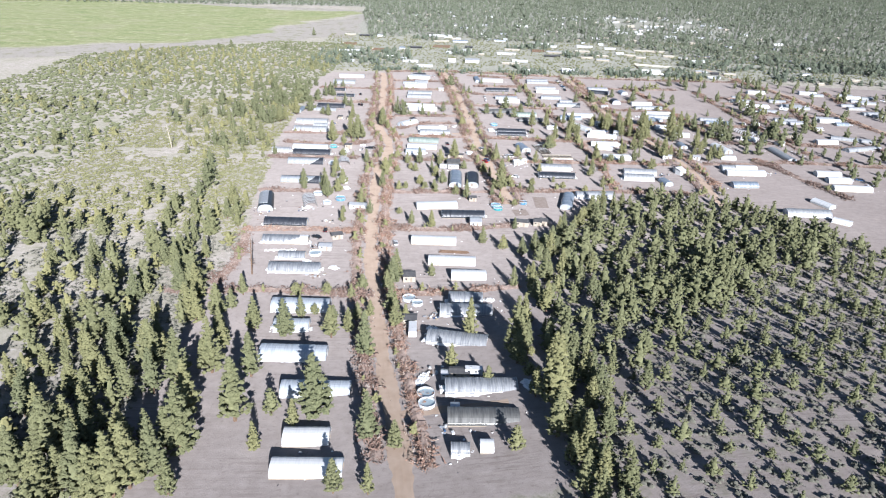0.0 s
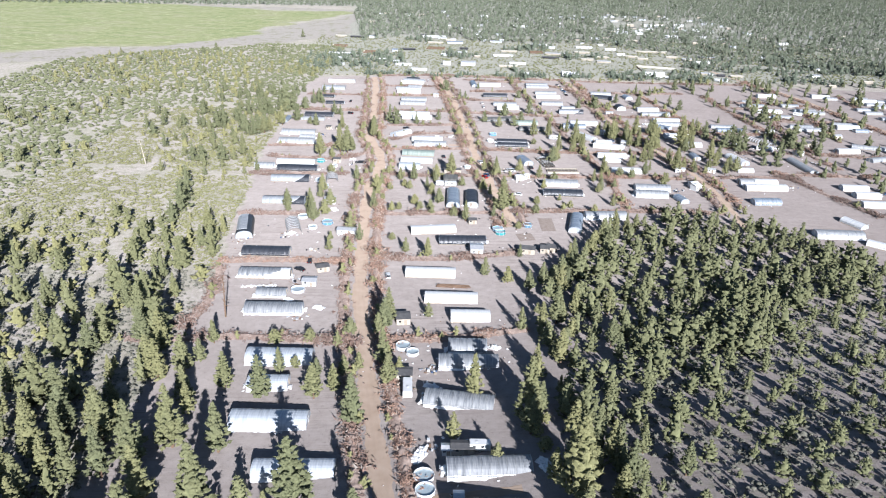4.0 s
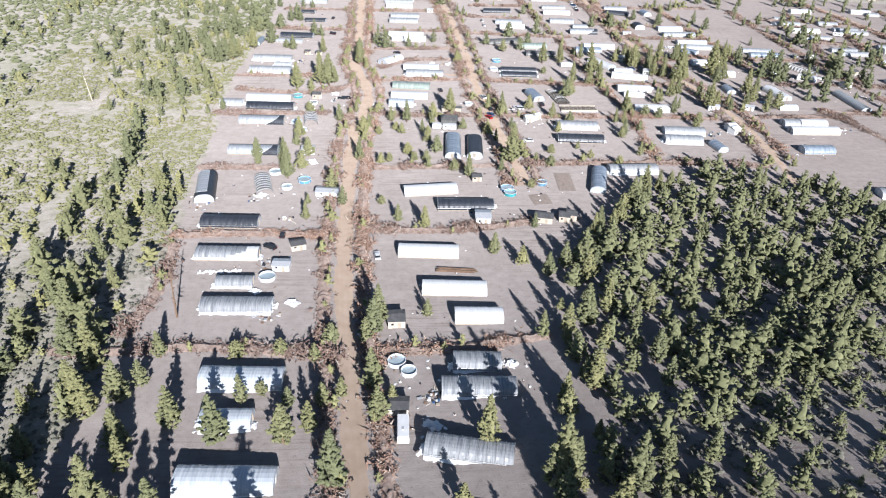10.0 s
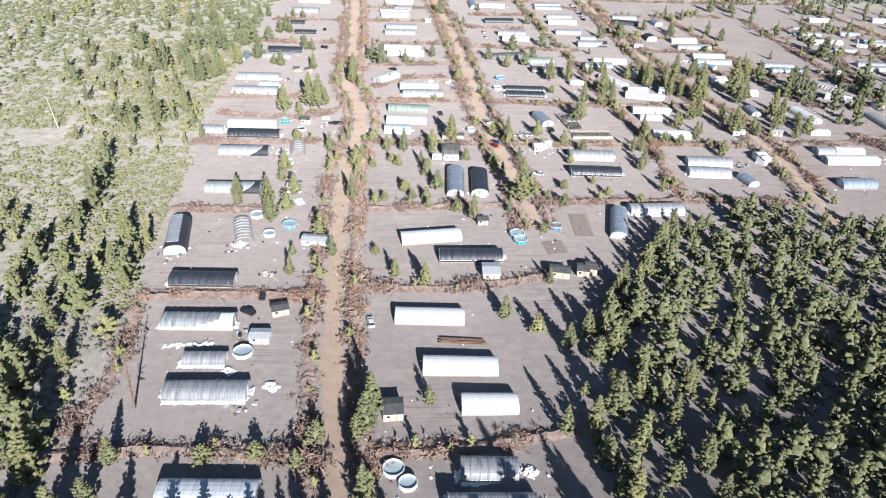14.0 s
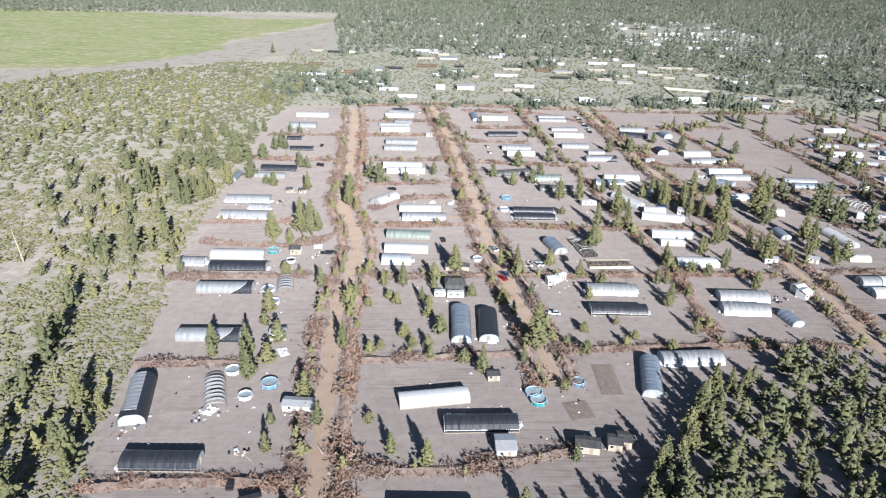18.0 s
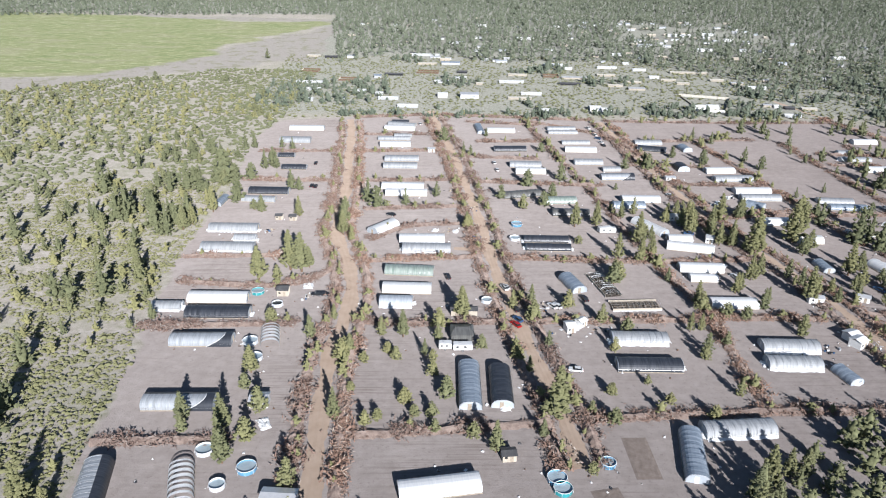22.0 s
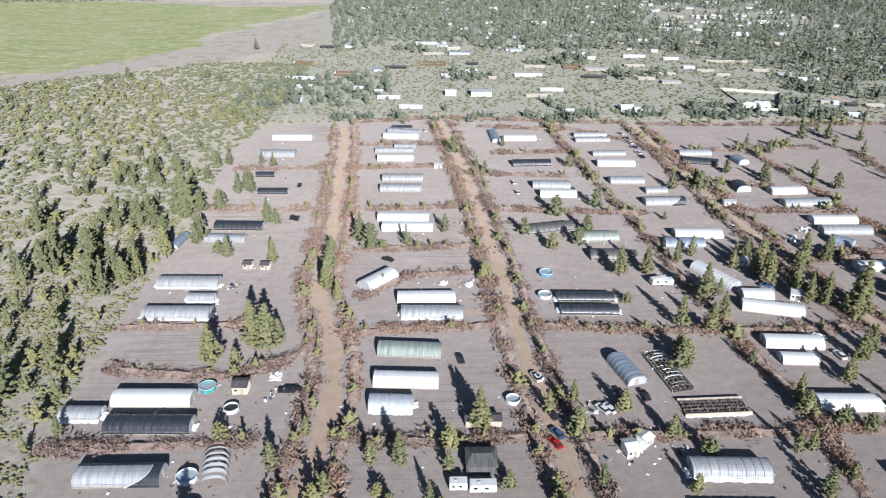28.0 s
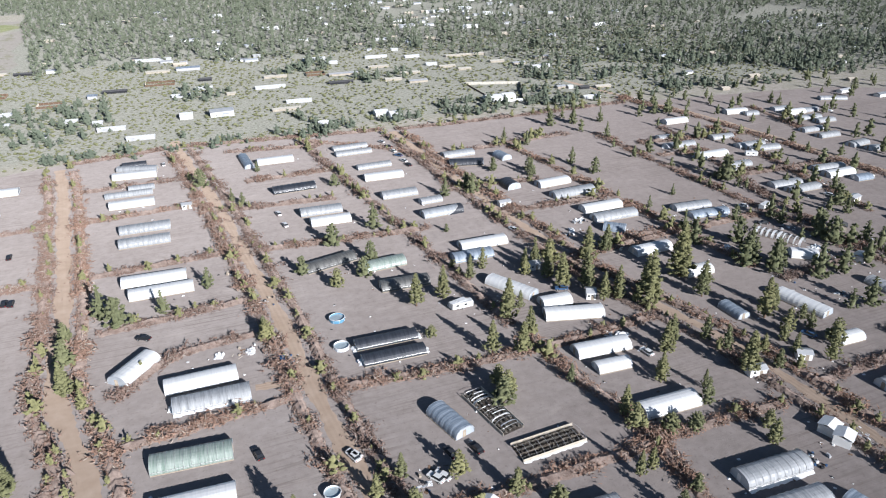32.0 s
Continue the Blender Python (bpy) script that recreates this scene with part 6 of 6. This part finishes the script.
# ---- far buildings on the plain and in the forest ----
def far_house(x, y, sx, sy, h, turn, wall, roof, label):
    ob = thing("far_house", x, y, turn, label=label, category="building", group="far buildings")
    part("body", box(sx, sy, h * 0.7), M[wall], ob)
    v = [(-sx / 2 - 0.2, -sy / 2 - 0.2, h * 0.68), (sx / 2 + 0.2, -sy / 2 - 0.2, h * 0.68), (sx / 2 + 0.2, sy / 2 + 0.2, h * 0.68), (-sx / 2 - 0.2, sy / 2 + 0.2, h * 0.68), (-sx / 2 - 0.2, 0, h), (sx / 2 + 0.2, 0, h)]
    part("roof", soup("roof", v, ((0, 1, 5, 4), (2, 3, 4, 5), (1, 2, 5), (3, 0, 4)), M[roof]), M[roof], ob)
    return ob


def fence_run(parent, a, b, high, material, name="panel"):
    (ax, ay), (bx, by) = a, b
    d, turn = math.hypot(bx - ax, by - ay), math.atan2(by - ay, bx - ax)
    n = max(1, round(d / 3))
    for k in range(n):
        f = (k + 0.5) / n
        part(name, box(d / n - 0.06, 0.08, high, (ax + (bx - ax) * f, ay + (by - ay) * f, 0), turn), M[material], parent)
        part("post", box(0.12, 0.14, high + 0.15, (ax + (bx - ax) * k / n, ay + (by - ay) * k / n, 0), turn), M["lumber"], parent)


def yard_pen(x, y, sx, sy):
    ob = thing("fenced_pen", x, y, -4, label="rectangular pen fenced with dark boards on the plain", category="pen", group="fenced pens")
    c = ((-sx / 2, -sy / 2), (sx / 2, -sy / 2), (sx / 2, sy / 2), (-sx / 2, sy / 2))
    for k in range(4):
        fence_run(ob, c[k], c[(k + 1) % 4], 1.5, "rust" if k != 3 else "board")


big_yard = thing("fenced_yard", 214, 745, label="large yard with a white fence and a dark side wall", category="yard")
corner = [(x - 214, y - 745) for x, y in YARD]
fence_run(big_yard, corner[0], corner[1], 1.9, "cream")
fence_run(big_yard, corner[1], corner[2], 1.8, "dark")
fence_run(big_yard, corner[2], corner[3], 1.7, "paint")
fence_run(big_yard, corner[3], corner[0], 1.0, "rust")
r3 = random.Random(77)


def far_cluster(count, x0, x1, y0, y1):
    for _ in range(count):
        x, y = r3.uniform(x0, x1), r3.uniform(y0, y1)
        wall, roof, text = r3.choice((("tin", "tin", "far pale metal-roofed farm building"), ("paint", "tin", "far building with pale metal roof"), ("tin", "milky", "far long milky white greenhouse"), ("board", "roofing", "far brown house with a dark roof"), ("paint", "streaked", "far grey greenhouse on the plain"), ("board", "board", "far weathered wooden barn building")))
        far_house(x, y, r3.uniform(4, 11), r3.uniform(3.5, 5), r3.uniform(1.9, 2.8), r3.uniform(-8, 8), wall, roof, text)


far_house(-97.8, 818.4, 25.1, 4.6, 2.3, -4, "tin", "paint", "far low white-roofed greenhouse on the plain")
far_house(-93.8, 790.9, 14.9, 4.6, 2.3, -4, "tin", "paint", "far low white-roofed greenhouse on the plain")
far_house(-90.1, 753.0, 6.6, 4.6, 2.3, -4, "tin", "paint", "far low white-roofed greenhouse on the plain")
far_house(-66.1, 758.8, 5.5, 4.6, 2.3, -4, "tin", "paint", "far low white-roofed greenhouse on the plain")
far_house(-53.0, 785.3, 7.7, 4.6, 2.3, -4, "tin", "paint", "far low white-roofed greenhouse on the plain")
far_house(-37.9, 775.0, 5.7, 4.6, 2.3, -4, "tin", "paint", "far low white-roofed greenhouse on the plain")
far_house(-30.1, 758.2, 15.4, 4.6, 2.3, -4, "tin", "paint", "far low white-roofed greenhouse on the plain")
far_house(-14.6, 732.6, 15.0, 4.6, 2.3, -4, "tin", "paint", "far low white-roofed greenhouse on the plain")
far_house(-94.0, 947.4, 17.6, 5, 2.2, -4, "dark", "roofing", "far greenhouse under dark cloth")
far_house(-115.0, 953.8, 12.7, 4.2, 2, -4, "board", "cream", "far long cream shed on the plain")
yard_pen(-106.5, 874.2, 15.7, 10.0)
yard_pen(-68.7, 833.9, 14.7, 10.0)
far_house(-43.5, 845.8, 6.0, 6, 2.8, -4, "tin", "blue", "far greenhouse with a blue-grey roof")
far_house(-29.7, 856.5, 16.2, 5, 2.2, -4, "dark", "roofing", "far greenhouse under dark cloth")
far_house(-1.4, 963.0, 28.3, 4.6, 2.3, -4, "tin", "paint", "far low white-roofed greenhouse on the plain")
far_house(0.4, 912.5, 17.7, 4.2, 2, -4, "board", "cream", "far long cream shed on the plain")
far_house(22.9, 914.4, 17.7, 6, 2.8, -4, "tin", "blue", "far greenhouse with a blue-grey roof")
yard_pen(0.5, 869.6, 20.1, 10.0)
far_house(14.2, 824.3, 15.8, 4.6, 2.3, -4, "tin", "paint", "far low white-roofed greenhouse on the plain")
far_house(12.0, 768.3, 7.5, 9, 3.4, -4, "paint", "sheeting", "far white tent hall on the plain")
far_house(28.5, 840.6, 11.5, 4.6, 2.3, -4, "tin", "paint", "far low white-roofed greenhouse on the plain")
far_house(32.1, 869.4, 8.9, 5, 2.2, -4, "dark", "roofing", "far greenhouse under dark cloth")
far_house(81.2, 857.4, 16.7, 4.2, 2, -4, "board", "cream", "far long cream shed on the plain")
far_house(72.1, 824.6, 20.8, 4.6, 2.3, -4, "tin", "paint", "far low white-roofed greenhouse on the plain")
far_house(44.3, 816.8, 5.7, 4.2, 2, -4, "board", "cream", "far long cream shed on the plain")
far_house(34.3, 764.0, 5.9, 6, 2.8, -4, "tin", "blue", "far greenhouse with a blue-grey roof")
far_house(82.7, 777.4, 16.4, 4.6, 2.3, -4, "tin", "paint", "far low white-roofed greenhouse on the plain")
far_house(71.7, 761.0, 17.8, 4.2, 2, -4, "board", "cream", "far long cream shed on the plain")
far_house(122.0, 909.7, 18.1, 4.6, 2.3, -4, "tin", "paint", "far low white-roofed greenhouse on the plain")
far_house(131.8, 889.8, 9.2, 4.6, 2.3, -4, "tin", "paint", "far low white-roofed greenhouse on the plain")
far_house(171.1, 896.7, 18.7, 4.6, 2.3, -4, "tin", "paint", "far low white-roofed greenhouse on the plain")
yard_pen(110.6, 854.4, 13.9, 10.0)
far_house(130.3, 844.2, 22.8, 4.4, 2.2, -4, "board", "tin", "far long grey-roofed shed on the plain")
far_house(121.3, 818.1, 17.2, 5, 2.2, -4, "dark", "roofing", "far greenhouse under dark cloth")
far_house(161.6, 858.7, 16.3, 4.2, 2, -4, "board", "cream", "far long cream shed on the plain")
far_house(158.7, 811.7, 12.2, 4.2, 2, -4, "board", "cream", "far long cream shed on the plain")
far_house(200.0, 975.5, 10.4, 4.6, 2.3, -4, "tin", "paint", "far low white-roofed greenhouse on the plain")
far_house(194.9, 920.0, 5.8, 4.6, 2.3, -4, "tin", "paint", "far low white-roofed greenhouse on the plain")
far_house(58.1, 937.0, 7.4, 4.6, 2.3, -4, "tin", "paint", "far low white-roofed greenhouse on the plain")
far_house(80.5, 943.6, 6.0, 4.6, 2.3, -4, "tin", "paint", "far low white-roofed greenhouse on the plain")
far_house(85.7, 720.6, 6.1, 4.6, 2.3, -4, "tin", "paint", "far low white-roofed greenhouse on the plain")
far_house(122.6, 725.8, 7.9, 9, 3.4, -4, "paint", "sheeting", "far white tent hall on the plain")
far_house(129.2, 719.1, 6.8, 9, 3.4, -4, "paint", "sheeting", "far white tent hall on the plain")
far_house(177.2, 827.4, 15.0, 4.2, 2, -4, "board", "cream", "far long cream shed on the plain")
far_house(173.1, 798.5, 13.5, 4.4, 2.2, -4, "board", "tin", "far long grey-roofed shed on the plain")
far_house(199.0, 885.5, 12.4, 4.6, 2.3, -4, "tin", "paint", "far low white-roofed greenhouse on the plain")
far_house(202.6, 850.0, 8.7, 4.6, 2.3, -4, "tin", "paint", "far low white-roofed greenhouse on the plain")
far_house(211.3, 837.1, 12.7, 4.2, 2, -4, "board", "cream", "far long cream shed on the plain")
far_house(242.1, 873.3, 34.6, 4.2, 2, -4, "board", "cream", "far long cream shed on the plain")
far_house(219.9, 822.9, 10.4, 4.2, 2, -4, "board", "cream", "far long cream shed on the plain")
far_house(254.8, 838.4, 11.9, 4.2, 2, -4, "board", "cream", "far long cream shed on the plain")
far_house(267.0, 823.9, 10.4, 4.4, 2.2, -4, "board", "tin", "far long grey-roofed shed on the plain")
far_house(276.4, 806.6, 16.1, 4.6, 2.3, -4, "tin", "paint", "far low white-roofed greenhouse on the plain")
far_house(294.3, 838.1, 12.7, 4.4, 2.2, -4, "board", "tin", "far long grey-roofed shed on the plain")
far_house(200.5, 730.7, 10.8, 9, 3.4, -4, "paint", "sheeting", "far white tent hall on the plain")
far_house(211.3, 731.4, 8.3, 9, 3.4, -4, "paint", "sheeting", "far white tent hall on the plain")
far_house(261.0, 708.4, 11.7, 4.6, 2.3, -4, "tin", "paint", "far low white-roofed greenhouse on the plain")
far_house(283.8, 730.3, 11.2, 4.2, 2, -4, "board", "cream", "far long cream shed on the plain")
far_house(256.7, 740.3, 6.4, 4.4, 2.2, -4, "board", "tin", "far long grey-roofed shed on the plain")
far_house(262.0, 737.3, 3.5, 4.6, 2.3, -4, "tin", "paint", "far low white-roofed greenhouse on the plain")
far_house(270.3, 732.9, 7.0, 5, 2.2, -4, "dark", "roofing", "far greenhouse under dark cloth")
far_house(117.2, 1085.1, 20.4, 6, 3.2, 2.1, "paint", "sheeting", "far white-roofed building on the plain")
far_house(313.9, 1122.8, 27.7, 6, 3.2, -4.7, "paint", "sheeting", "far white-roofed building on the plain")
far_house(354.8, 1134.5, 16, 6, 3.2, -10, "paint", "sheeting", "far white-roofed building on the plain")
far_house(361, 1083.1, 10.7, 6, 3.2, -14.6, "paint", "sheeting", "far white-roofed building on the plain")
far_house(304.5, 1005.7, 16, 6, 3.2, -7.5, "paint", "sheeting", "far white-roofed building on the plain")
far_house(247, 1037.2, 16.5, 6, 3.2, 0, "tin", "tin", "far shed with pale metal roof")
far_house(74, 1203.1, 12.9, 6, 3.2, 0, "paint", "sheeting", "far white-roofed building on the plain")
far_house(428.8, 959.6, 12.3, 6, 3.2, 0, "paint", "sheeting", "far white-roofed building on the plain")
far_cluster(26, -100, 60, 930, 1300)
far_cluster(40, 60, 330, 920, 1300)
far_cluster(46, 230, 430, 1040, 1270)
far_cluster(40, 320, 700, 690, 1050)
far_cluster(30, 390, 640, 420, 680)
